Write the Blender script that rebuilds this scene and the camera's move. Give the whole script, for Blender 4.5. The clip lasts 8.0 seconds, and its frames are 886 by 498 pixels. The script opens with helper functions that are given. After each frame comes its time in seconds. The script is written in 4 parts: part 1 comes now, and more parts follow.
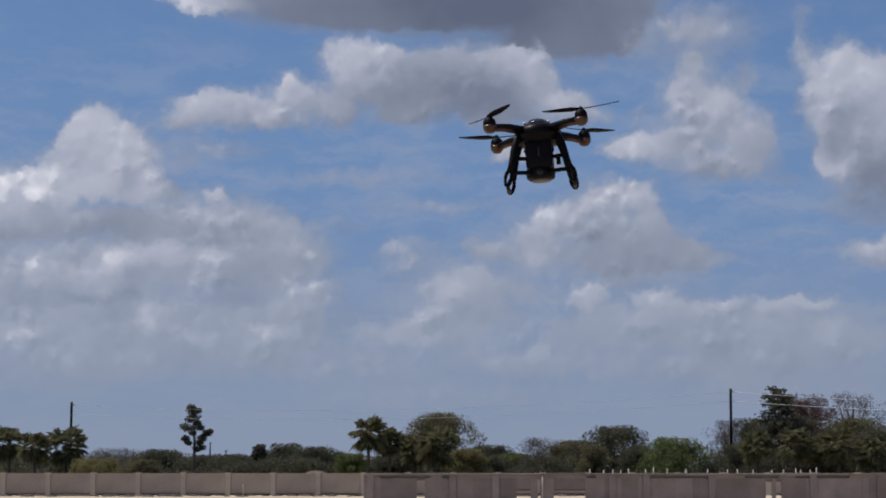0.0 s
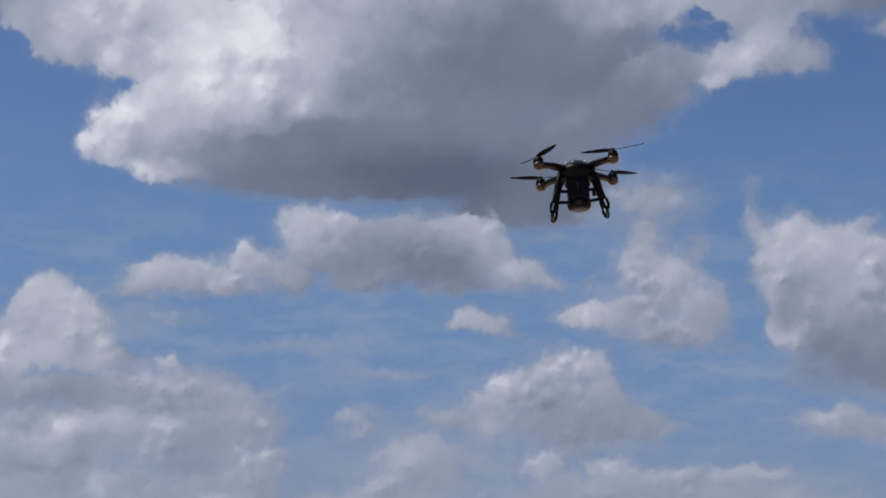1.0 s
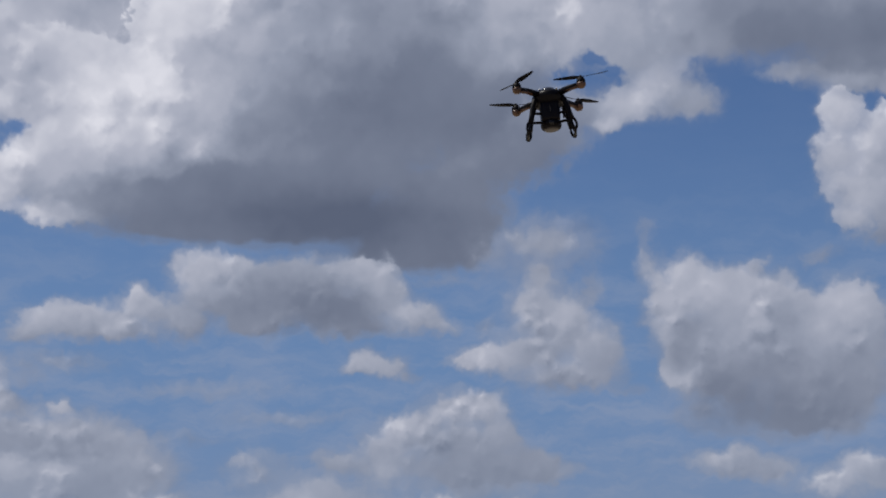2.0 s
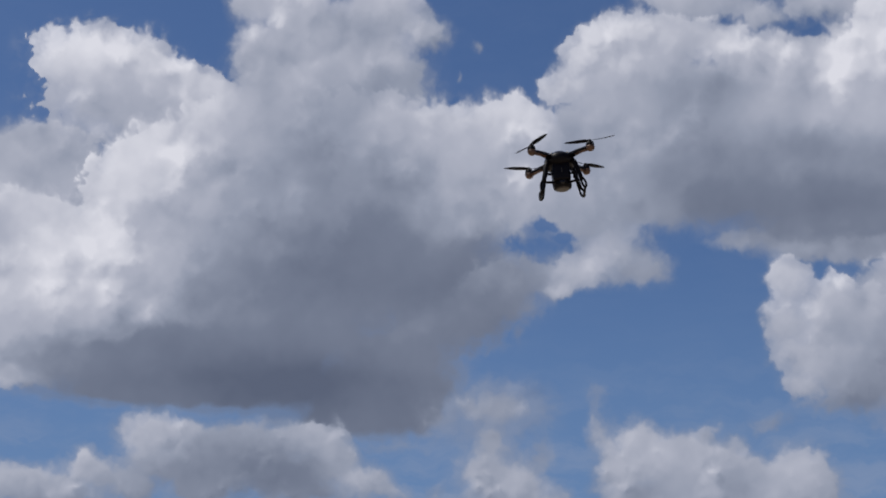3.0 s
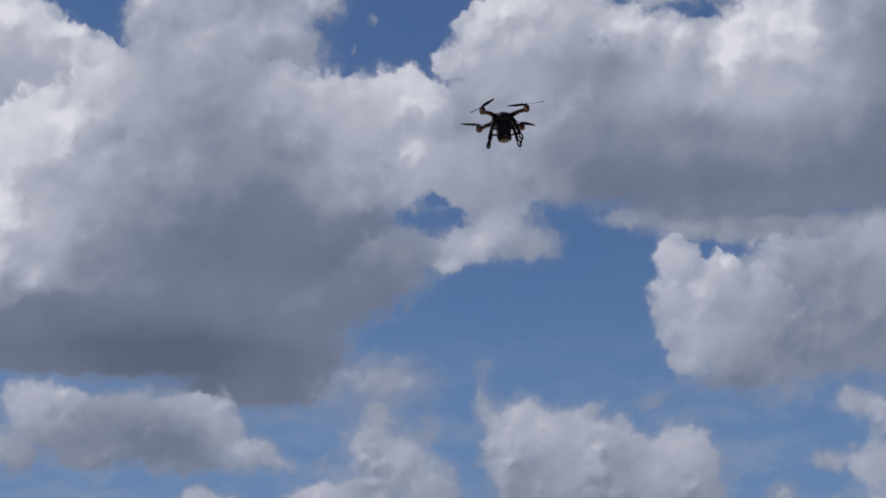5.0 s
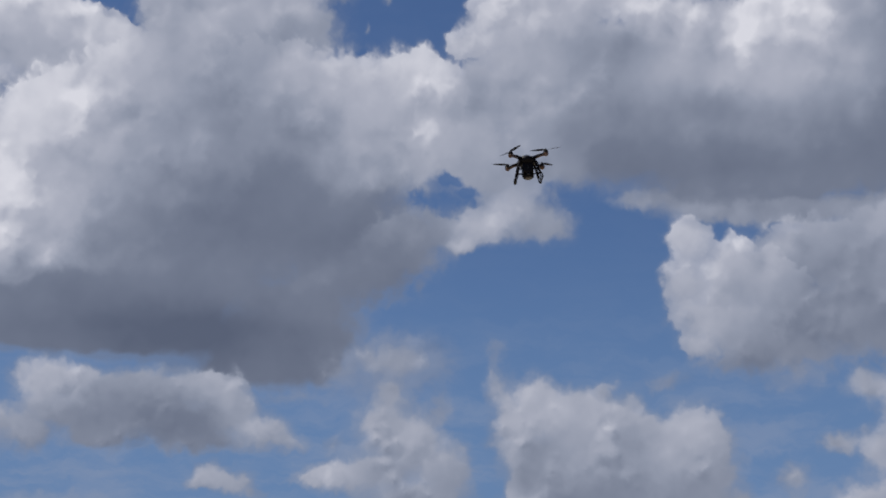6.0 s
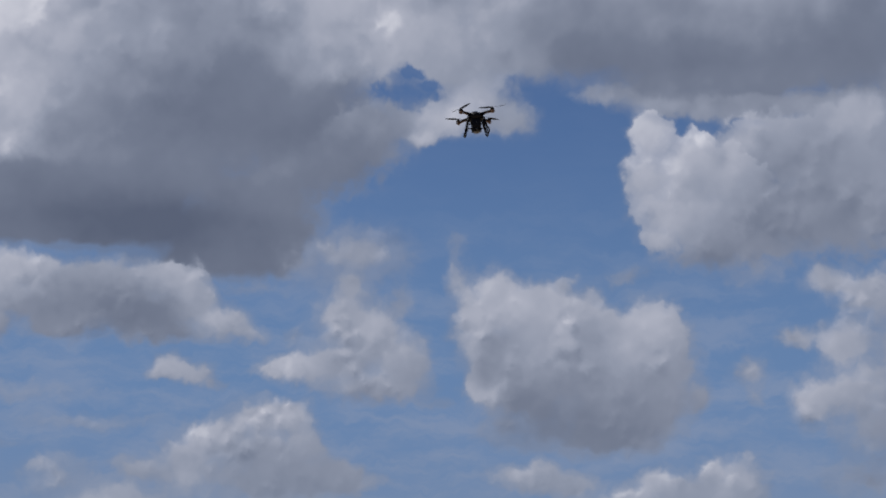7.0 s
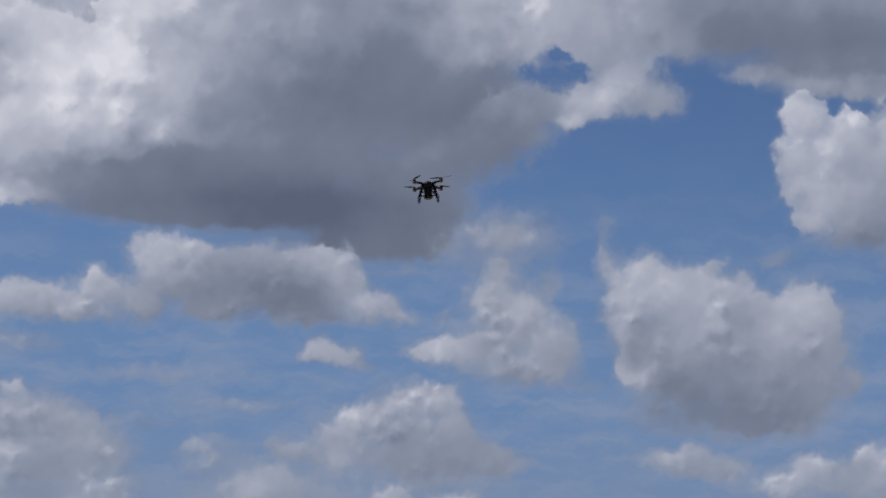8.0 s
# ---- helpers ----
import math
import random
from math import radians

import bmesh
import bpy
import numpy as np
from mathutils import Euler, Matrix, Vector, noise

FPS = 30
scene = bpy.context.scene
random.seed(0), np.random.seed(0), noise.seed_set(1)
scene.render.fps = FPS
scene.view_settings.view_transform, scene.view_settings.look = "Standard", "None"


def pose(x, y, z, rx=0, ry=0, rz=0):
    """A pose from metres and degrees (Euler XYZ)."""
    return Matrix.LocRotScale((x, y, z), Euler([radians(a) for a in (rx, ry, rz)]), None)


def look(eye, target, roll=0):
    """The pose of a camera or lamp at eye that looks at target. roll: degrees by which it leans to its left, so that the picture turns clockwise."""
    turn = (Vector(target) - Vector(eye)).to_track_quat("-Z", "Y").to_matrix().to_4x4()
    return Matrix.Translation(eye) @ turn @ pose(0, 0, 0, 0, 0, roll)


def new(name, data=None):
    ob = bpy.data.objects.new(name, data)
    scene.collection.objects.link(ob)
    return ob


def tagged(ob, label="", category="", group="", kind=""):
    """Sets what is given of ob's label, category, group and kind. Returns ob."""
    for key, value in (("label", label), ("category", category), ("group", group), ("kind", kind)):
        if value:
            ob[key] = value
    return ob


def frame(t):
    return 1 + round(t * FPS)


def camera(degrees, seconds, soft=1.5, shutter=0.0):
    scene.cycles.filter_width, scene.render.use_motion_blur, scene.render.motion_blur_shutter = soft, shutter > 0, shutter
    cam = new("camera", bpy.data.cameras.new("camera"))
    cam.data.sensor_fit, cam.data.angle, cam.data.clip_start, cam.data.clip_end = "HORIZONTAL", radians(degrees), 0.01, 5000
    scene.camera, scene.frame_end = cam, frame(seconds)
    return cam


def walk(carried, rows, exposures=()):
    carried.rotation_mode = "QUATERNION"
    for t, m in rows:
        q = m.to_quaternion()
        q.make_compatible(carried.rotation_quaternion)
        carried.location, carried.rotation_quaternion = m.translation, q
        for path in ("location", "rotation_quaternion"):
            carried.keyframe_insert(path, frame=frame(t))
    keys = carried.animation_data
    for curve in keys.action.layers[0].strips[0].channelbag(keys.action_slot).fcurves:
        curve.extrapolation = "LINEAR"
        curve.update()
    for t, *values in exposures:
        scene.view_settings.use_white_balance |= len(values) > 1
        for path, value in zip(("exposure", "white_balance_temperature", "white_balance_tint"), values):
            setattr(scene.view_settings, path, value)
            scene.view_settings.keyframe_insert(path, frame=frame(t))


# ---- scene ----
# The camera backs away from the hovering drone while it sinks and pans.
cam = camera(26.73, 8.0, soft=1.85)
PATH = [  # seconds, x, y, z, heading, pitch, lean
    (0, 0.000, 0.000, 4.217, 0.000, 6.290, 0.000),
    (0.2, -0.051, -0.179, 4.109, 1.476, 7.870, 0.000),
    (0.3, -0.079, -0.274, 4.054, 1.892, 8.755, 0.000),
    (0.5, -0.154, -0.514, 3.946, 1.736, 10.047, -0.029),
    (1, -0.332, -1.001, 3.612, 1.437, 11.440, -0.021),
    (1.5, -0.521, -1.349, 3.304, 3.060, 11.464, -0.328),
    (2, -0.709, -1.779, 2.961, 4.728, 12.747, -0.859),
    (2.2, -0.798, -1.955, 2.791, 5.156, 14.658, -1.016),
    (3.3, -1.103, -2.411, 2.212, 7.449, 18.142, -0.718),
    (3.5, -1.164, -2.660, 2.061, 8.800, 18.562, -1.018),
    (4, -1.339, -3.218, 1.746, 9.961, 19.795, -0.879),
    (4.5, -1.455, -3.481, 1.747, 9.001, 19.009, -0.700),
    (4.7, -1.542, -3.788, 1.649, 9.633, 17.698, -0.922),
    (5.8, -2.208, -6.471, 0.950, 10.008, 16.410, -0.520),
    (6, -2.292, -6.873, 0.916, 9.452, 16.320, -0.215),
    (6.5, -2.475, -7.884, 0.836, 9.877, 15.065, 0.035),
    (7, -2.537, -8.544, 0.841, 10.668, 13.034, -0.026),
    (7.5, -2.416, -10.410, 0.750, 8.391, 13.179, 0.216),
    (8, -1.304, -11.311, 0.874, 5.992, 12.482, 0.766),
]


def aim(x, y, z, heading, pitch, lean):
    h, p = radians(heading), radians(pitch)
    way = Vector((math.sin(h) * math.cos(p), math.cos(h) * math.cos(p), math.sin(p)))
    return look((x, y, z), Vector((x, y, z)) + 10 * way, lean)


walk(cam, [(t, aim(*row)) for t, *row in PATH], exposures=[(0, 0.03), (0.5, 0.02), (2.0, -0.07), (4.5, -0.09), (6.0, -0.13), (8, -0.10)])

# ---- sky, clouds and sun ----
SUN_AZIMUTH, SUN_ELEVATION = -78, 60
STRENGTH = 0.1

# Clouds as heaps of puffs: azimuth, elevation, half width, half height (degrees), whiteness, density.
low_bank_back = [
    (-10.09, 5.7, 4.01, 1.3, 0.62, 1),
    (-6.33, 6.1, 2.62, 1.04, 0.58, 1),
    (-11.73, 3.97, 3.65, 1.04, 0.62, 0.9),
    (-7.5, 3.84, 3.65, 0.95, 0.64, 0.9),
    (-4.41, 4.21, 1.57, 1.04, 0.6, 0.8),
    (-15.05, 5.09, 2.09, 1.91, 0.6, 1),
    (-5.78, 2.82, 3.3, 0.69, 0.6, 0.8),
    (-6.17, 6.88, 1.31, 0.78, 0.64, 0.9),
    (-4.95, 6.02, 1.05, 0.95, 0.62, 0.9),
    (-11.37, 2.61, 3.48, 0.78, 0.64, 0.8),
]
low_bank_heads = [
    (-9.83, 5.87, 0.59, 0.49, 0.83, 0.9),
    (-8.39, 6.07, 0.84, 0.38, 0.75, 0.9),
    (-10.42, 5.35, 1.05, 0.45, 0.73, 0.8),
    (-8.87, 4.17, 0.49, 0.56, 0.81, 0.8),
    (-7.5, 3.45, 0.83, 0.38, 0.83, 0.8),
    (-5.27, 3.69, 1.01, 0.38, 0.77, 0.8),
    (-4.25, 6.12, 0.24, 0.28, 0.74, 0.5),
    (-12.43, 5.31, 1.05, 0.45, 0.73, 0.8),
    (-6.85, 6.09, 1.01, 0.42, 0.75, 0.8),
    (-3.9, 4.91, 0.66, 0.45, 0.71, 0.8),
    (-12.72, 3.61, 1.01, 0.38, 0.73, 0.8),
    (-11.24, 4.65, 1.22, 0.31, 0.45, 0.7),
    (-6.31, 4.72, 1.22, 0.35, 0.47, 0.7),
    (-9.56, 4.85, 0.7, 0.28, 0.47, 0.6),
]
low_scatter_back = [
    (1.15, 5, 2.88, 1.01, 0.66, 0.9),
    (-0.42, 3.7, 2.52, 0.73, 0.68, 0.9),
    (2.01, 2.84, 2.43, 0.56, 0.68, 0.8),
    (-1.12, 6.13, 1.14, 0.63, 0.64, 0.6),
    (-2.84, 2.66, 2.26, 0.59, 0.64, 0.7),
    (-0.42, 1.8, 4.34, 0.52, 0.62, 0.6),
]
low_scatter_heads = [
    (0.98, 6.36, 0.77, 0.28, 0.7, 0.5),
    (0.28, 4.75, 0.66, 0.38, 0.7, 0.9),
    (-0.77, 3.96, 0.84, 0.35, 0.72, 0.9),
    (2.88, 3.18, 0.35, 0.38, 0.84, 0.8),
    (-1.46, 3.48, 0.87, 0.3, 0.7, 0.8),
    (1.67, 4.22, 1.01, 0.38, 0.5, 0.8),
    (-1.64, 6.3, 0.35, 0.24, 0.7, 0.6),
    (-2.5, 3.7, 0.52, 0.28, 0.68, 0.7),
]
low_row_back = [
    (7.19, 3.85, 5.39, 0.94, 0.66, 0.9),
    (11.42, 3.46, 2.96, 0.95, 0.64, 0.9),
    (8.03, 2.64, 4.87, 0.59, 0.64, 0.8),
    (5.84, 5.58, 2.09, 0.69, 0.62, 0.7),
    (10.55, 1.94, 4.34, 0.59, 0.6, 0.6),
]
low_row_heads = [
    (4.45, 4.82, 0.63, 0.49, 0.77, 0.9),
    (6.35, 4.72, 0.77, 0.35, 0.77, 0.9),
    (7.63, 4.27, 0.84, 0.38, 0.67, 0.9),
    (8.74, 4.43, 0.84, 0.35, 0.71, 0.9),
    (10.26, 4.41, 1.01, 0.38, 0.75, 0.9),
    (11.52, 4.51, 0.77, 0.24, 0.82, 0.9),
    (8, 5.9, 1.01, 0.31, 0.68, 0.8),
    (12.9, 6.15, 1.01, 0.38, 0.66, 0.9),
    (6.71, 5.92, 0.7, 0.31, 0.62, 0.7),
    (5.99, 3.68, 1.04, 0.28, 0.47, 0.6),
]
western_heap_base = [
    (-11.8, 6.86, 2.37, 0.59, 0.5, 1),
    (-9.6, 7.16, 2.05, 0.51, 0.45, 1),
    (-7.38, 6.94, 1.9, 0.69, 0.58, 1),
    (-14.12, 6.79, 1.32, 1.01, 0.55, 1),
    (-5.82, 6.97, 1.04, 0.86, 0.58, 0.7),
]
western_heap_heads = [
    (-10.77, 10.03, 0.72, 0.58, 0.76, 1),
    (-10.08, 9.54, 0.85, 0.72, 0.74, 1),
    (-11.35, 9.33, 0.68, 0.68, 0.72, 1),
    (-9.39, 9.22, 0.6, 0.68, 0.72, 1),
    (-10.49, 8.76, 1.36, 0.68, 0.66, 1),
    (-12.83, 8.1, 1, 0.57, 0.84, 1),
    (-11.65, 7.96, 0.84, 0.51, 0.85, 1),
    (-13.48, 7.66, 0.83, 0.67, 0.8, 1),
    (-10.3, 8.09, 1.36, 0.48, 0.8, 1),
    (-9.11, 8.03, 0.86, 0.51, 0.76, 1),
    (-6.87, 7.81, 0.48, 0.28, 0.74, 0.9),
    (-7.9, 7.8, 0.86, 0.43, 0.6, 0.6),
    (-12.47, 7.18, 1.85, 0.51, 0.62, 1),
    (-7.92, 8.91, 1.04, 0.69, 0.5, 0.3),
]
low_heap = [
    (4.83, 7.93, 0.96, 0.55, 0.72, 1),
    (6.04, 7.91, 0.69, 0.55, 0.76, 1),
    (3.6, 7.25, 0.87, 0.61, 0.7, 1),
    (2.72, 6.47, 0.87, 0.61, 0.68, 1),
    (5.16, 6.8, 1.73, 0.86, 0.6, 1),
    (6.55, 7.13, 0.43, 0.34, 0.66, 0.8),
    (4.46, 5.94, 2.59, 0.52, 0.52, 0.9),
    (7.57, 5.99, 0.86, 0.43, 0.58, 0.8),
    (1.33, 6.31, 0.7, 0.35, 0.6, 0.7),
    (6.37, 6.1, 1.38, 0.52, 0.5, 1),
]
single_puff = [
    (2.32, 9.41, 0.67, 0.38, 0.72, 1),
    (3.02, 9.14, 0.61, 0.35, 0.66, 1),
    (1.8, 9.15, 0.42, 0.24, 0.64, 0.8),
    (3.63, 8.83, 0.39, 0.17, 0.5, 0.6),
]
ragged_cumulus = [
    (7.83, 11.83, 0.57, 0.49, 0.6, 0.9),
    (7.54, 10.89, 0.88, 0.78, 0.7, 1),
    (8.68, 10.6, 0.79, 0.78, 0.68, 1),
    (6.19, 9.36, 1.05, 0.45, 0.74, 1),
    (7.6, 9.59, 1.4, 0.78, 0.64, 1),
    (9.52, 9.54, 0.87, 0.78, 0.62, 1),
    (8.62, 8.7, 1.74, 0.43, 0.55, 0.9),
    (5.31, 9.29, 0.61, 0.28, 0.68, 0.7),
    (7.33, 12.97, 0.71, 0.52, 0.5, 0.45),
    (8.22, 13.04, 0.44, 0.61, 0.5, 0.4),
    (6.03, 10.4, 0.42, 0.38, 0.6, 0.55),
    (9.41, 11.44, 0.44, 0.61, 0.5, 0.4),
    (10.35, 8.31, 0.69, 0.17, 0.5, 0.4),
    (4.64, 11.72, 1.24, 0.28, 0.5, 0.35),
]
broken_cumulus_back = [
    (13.69, 9.74, 2.22, 1.37, 0.54, 0.9),
    (15.91, 9.64, 2.02, 1.36, 0.56, 0.9),
    (17.55, 8.88, 0.91, 1.35, 0.54, 0.8),
    (12.8, 9.09, 0.86, 1.2, 0.42, 1),
    (14.98, 8.15, 2.52, 1.19, 0.36, 1),
    (16.65, 7.91, 1.33, 1.01, 0.46, 0.8),
    (18.52, 8.49, 0.36, 0.5, 0.58, 0.7),
    (16.4, 12.17, 1.02, 0.34, 0.5, 0.35),
]
broken_cumulus_heads = [
    (12.32, 11.86, 0.7, 0.69, 0.72, 1),
    (11.67, 10.85, 0.7, 0.86, 0.72, 1),
    (12.9, 11.14, 0.86, 0.69, 0.74, 1),
    (13.76, 11.11, 0.69, 0.77, 0.68, 1),
    (14.54, 11.07, 0.69, 0.77, 0.72, 1),
    (15.46, 10.77, 0.68, 0.68, 0.64, 1),
    (16.11, 10.14, 0.76, 0.68, 0.76, 1),
    (17.15, 10.59, 0.84, 0.76, 0.74, 1),
    (17.89, 10.21, 0.5, 0.76, 0.68, 1),
    (14.21, 9.72, 1.53, 0.68, 0.64, 1),
    (11.74, 8.61, 0.48, 0.38, 0.8, 1),
    (12.12, 9.28, 0.69, 0.86, 0.68, 1),
    (16.74, 9.43, 1, 0.42, 0.74, 1),
    (11.19, 12.07, 0.44, 0.69, 0.6, 0.6),
    (11.06, 13.11, 0.32, 0.62, 0.5, 0.34),
    (14.58, 11.92, 0.28, 0.31, 0.6, 0.5),
]
edge_cumulus = [
    (22.49, 11.76, 0.74, 0.45, 0.58, 1),
    (23.75, 11.36, 0.92, 0.73, 0.64, 1),
    (21.48, 10.09, 0.53, 0.31, 0.68, 1),
    (22.92, 9.96, 0.92, 0.66, 0.72, 1),
    (21.99, 8.17, 0.88, 0.66, 0.68, 1),
    (23.18, 8.51, 1.05, 0.87, 0.62, 1),
    (23.53, 7.15, 1.31, 0.87, 0.48, 0.6),
    (23.21, 5.82, 1.4, 0.69, 0.41, 0.6),
    (20.08, 9.2, 0.6, 0.42, 0.66, 0.7),
    (20.22, 8.43, 0.28, 0.45, 0.6, 0.5),
    (24.88, 9.12, 1.23, 2.6, 0.52, 1),
]
sunny_heap = [
    (17.31, 5.88, 0.77, 0.49, 0.82, 1),
    (16.37, 5.26, 0.91, 0.45, 0.76, 1),
    (18.73, 6.2, 0.42, 0.31, 0.79, 0.9),
    (18.29, 5.37, 1.22, 0.63, 0.62, 1),
    (19.62, 5.61, 1.05, 1.04, 0.64, 1),
    (13.71, 5.96, 1.4, 0.45, 0.56, 0.8),
]
eastern_tower_back = [
    (20.53, 15.95, 1.59, 0.87, 0.67, 1),
    (22.61, 15.84, 1.8, 1.13, 0.55, 1),
    (24.01, 16.26, 1.27, 0.95, 0.61, 1),
    (20.77, 13.89, 2.68, 1.08, 0.47, 1),
    (23.18, 14.02, 1.97, 1.48, 0.48, 1),
    (19.51, 12.83, 2.14, 0.61, 0.5, 0.8),
    (25.72, 14.97, 2.16, 2.08, 0.55, 1),
]
eastern_tower_heads = [
    (17.28, 16.48, 0.69, 0.66, 0.81, 1),
    (16.97, 15.18, 0.61, 0.66, 0.78, 1),
    (18.54, 15.61, 0.94, 0.87, 0.82, 1),
    (19.7, 15.13, 0.68, 0.97, 0.76, 1),
    (20.39, 14.85, 0.72, 0.69, 0.69, 1),
    (17.73, 14.09, 1.04, 0.76, 0.79, 1),
    (19.02, 13.53, 1.21, 0.66, 0.65, 1),
    (17.43, 13.15, 0.71, 0.38, 0.71, 0.8),
    (18.65, 14.99, 0.9, 0.87, 0.74, 0.8),
]
upper_west_back = [
    (-5.24, 23.44, 1.96, 1, 0.9, 1),
    (-3.62, 23.31, 1.35, 0.84, 0.92, 1),
    (-2.32, 22.81, 1, 0.59, 0.9, 1),
    (-1.39, 22.44, 0.91, 0.59, 0.88, 1),
    (-3.87, 21.85, 2.87, 1.18, 0.72, 1),
    (-2.06, 21.46, 1.62, 1.02, 0.74, 1),
    (-3.4, 22.73, 1.26, 0.67, 0.8, 1),
]
upper_wisps = [
    (7.52, 23.96, 0.21, 0.26, 0.6, 0.45),
    (6.99, 23.05, 0.13, 0.2, 0.6, 0.4),
    (6.18, 24.31, 0.76, 0.69, 0.6, 0.4),
    (-0.42, 25.35, 0.58, 0.52, 0.6, 0.4),
    (5.43, 22.76, 1.13, 0.87, 0.6, 0.5),
]
tower = [
    (0.37, 25.85, 0.71, 0.58, 0.8, 1),
    (1.42, 25.56, 0.94, 0.76, 0.82, 1),
    (-0.07, 25.32, 0.75, 0.51, 0.76, 0.8),
    (3.97, 25.48, 0.72, 0.68, 0.78, 1),
    (4.83, 25.08, 0.95, 0.72, 0.76, 1),
    (5.88, 24.41, 0.57, 0.55, 0.72, 0.8),
    (2.4, 24.41, 2.07, 1.2, 0.72, 1),
    (-0, 23.96, 0.65, 0.77, 0.7, 0.7),
    (1.32, 23.17, 1.76, 1.2, 0.7, 1),
    (3.92, 23.68, 1.41, 1.03, 0.68, 1),
    (5.05, 23.36, 0.75, 0.52, 0.66, 0.5),
    (2.84, 22.19, 2.6, 1.38, 0.6, 1),
]
bank_mass = [
    (6.17, 21.24, 2.09, 0.97, 0.84, 1),
    (8.6, 21.74, 0.97, 0.8, 0.88, 1),
    (8.02, 20.5, 1.95, 1.08, 0.74, 1),
    (7.09, 19.29, 2.12, 1.08, 0.68, 1),
    (4.69, 20.51, 2.22, 1.65, 0.55, 1),
    (3.25, 18.07, 3.1, 2, 0.3, 1),
    (5.8, 17.22, 2.64, 1.3, 0.36, 1),
    (0.6, 16.48, 4.53, 1.74, 0.26, 1),
    (-2.57, 16.38, 3.62, 1.65, 0.42, 1),
    (-6.47, 15.53, 2.34, 1.74, 0.6, 1),
    (2.29, 20.99, 2.23, 1.56, 0.6, 1),
    (6.69, 15.66, 1.98, 1.22, 0.3, 1),
]
bank_middle_heads = [
    (6.17, 19.91, 1.51, 0.97, 0.76, 1),
    (7.6, 19.2, 1.14, 0.87, 0.76, 1),
    (6.35, 18.69, 1.37, 0.59, 0.62, 0.9),
    (4.69, 21.72, 0.75, 0.69, 0.78, 0.8),
    (10.91, 20.66, 0.78, 1.22, 0.66, 1),
]
bank_west_heads = [
    (-2.94, 20.37, 1.76, 1.08, 0.9, 1),
    (-4.04, 19.3, 1.29, 1.04, 0.88, 1),
    (-1.36, 21.05, 1.3, 1.08, 0.8, 1),
    (0.11, 20.59, 1.58, 1.48, 0.7, 1),
    (-1.97, 18.63, 2.47, 1.25, 0.72, 1),
    (-4.21, 17.67, 1.55, 1.3, 0.8, 1),
    (-4.82, 16.29, 1.27, 0.95, 0.84, 1),
    (0.79, 22.16, 1.31, 1.22, 0.68, 1),
    (-2.8, 17.57, 0.91, 0.69, 0.82, 0.7),
    (-0.53, 18.34, 2.19, 1.39, 0.58, 0.9),
    (1.48, 20.46, 1.39, 1.39, 0.5, 1),
    (1.26, 18.56, 1.74, 1.04, 0.4, 1),
    (-0.66, 17.04, 2.18, 0.87, 0.38, 1),
]
bank_foot = [
    (-9.12, 14.38, 0.93, 0.52, 0.92, 1),
    (-7.81, 13.75, 0.89, 0.31, 0.9, 1),
    (-8.59, 15.14, 1.01, 0.69, 0.8, 1),
    (-7.57, 16.03, 1.19, 0.94, 0.86, 1),
    (-6.54, 17.01, 1.34, 1.08, 0.92, 1),
    (-4.94, 17.41, 1.64, 1.28, 0.88, 1),
    (-8.86, 16.88, 0.58, 0.45, 0.8, 0.8),
    (-10.43, 17.67, 1.28, 0.83, 0.72, 0.95),
    (-11.67, 18.18, 1.02, 0.59, 0.66, 0.7),
    (-9.41, 18.32, 1.55, 0.87, 0.72, 1),
    (-8.24, 17.62, 1.09, 0.95, 0.8, 1),
]
bank_flank = [
    (-6.93, 18.44, 1.65, 0.95, 0.8, 1),
    (-12.05, 18.98, 1.47, 0.69, 0.6, 0.8),
    (-6.62, 13.72, 1.11, 0.31, 0.74, 0.9),
    (-7.17, 14.39, 1.25, 0.52, 0.74, 1),
    (-4.01, 15.72, 2.07, 1.08, 0.8, 1),
    (-5.42, 15.08, 1.62, 0.69, 0.7, 1),
    (-2.96, 16.78, 1.45, 1.04, 0.72, 1),
    (-1.87, 15.59, 1.62, 1.22, 0.55, 1),
    (-0.8, 16.47, 1.45, 1.22, 0.44, 1),
    (-1.5, 14.48, 1.52, 0.69, 0.32, 1),
]
bank_base = [
    (-4.73, 14.28, 2.81, 0.77, 0.4, 0.8),
    (-0.68, 14.34, 3.57, 1.04, 0.26, 1),
    (-1.73, 13.56, 3.01, 0.55, 0.2, 1),
    (1.81, 13.48, 3.03, 0.78, 0.16, 1),
    (4.31, 13.12, 1.6, 0.78, 0.2, 1),
    (1.46, 15.22, 3.95, 1.04, 0.32, 0.8),
    (5.04, 14.67, 1.79, 0.78, 0.34, 1),
    (0.74, 16.25, 2.52, 1.03, 0.42, 0.6),
    (-6.46, 14.06, 1.56, 0.51, 0.55, 0.45),
    (6.14, 15.69, 1.62, 0.69, 0.4, 0.7),
    (5.28, 12.67, 1.07, 0.66, 0.26, 0.7),
    (3.23, 12.52, 2.13, 0.49, 0.2, 0.9),
    (5.92, 13.79, 1.07, 0.87, 0.36, 0.7),
    (4.84, 13.28, 1.43, 0.87, 0.26, 0.8),
    (-3.84, 13.35, 2.81, 0.38, 0.34, 0.8),
]
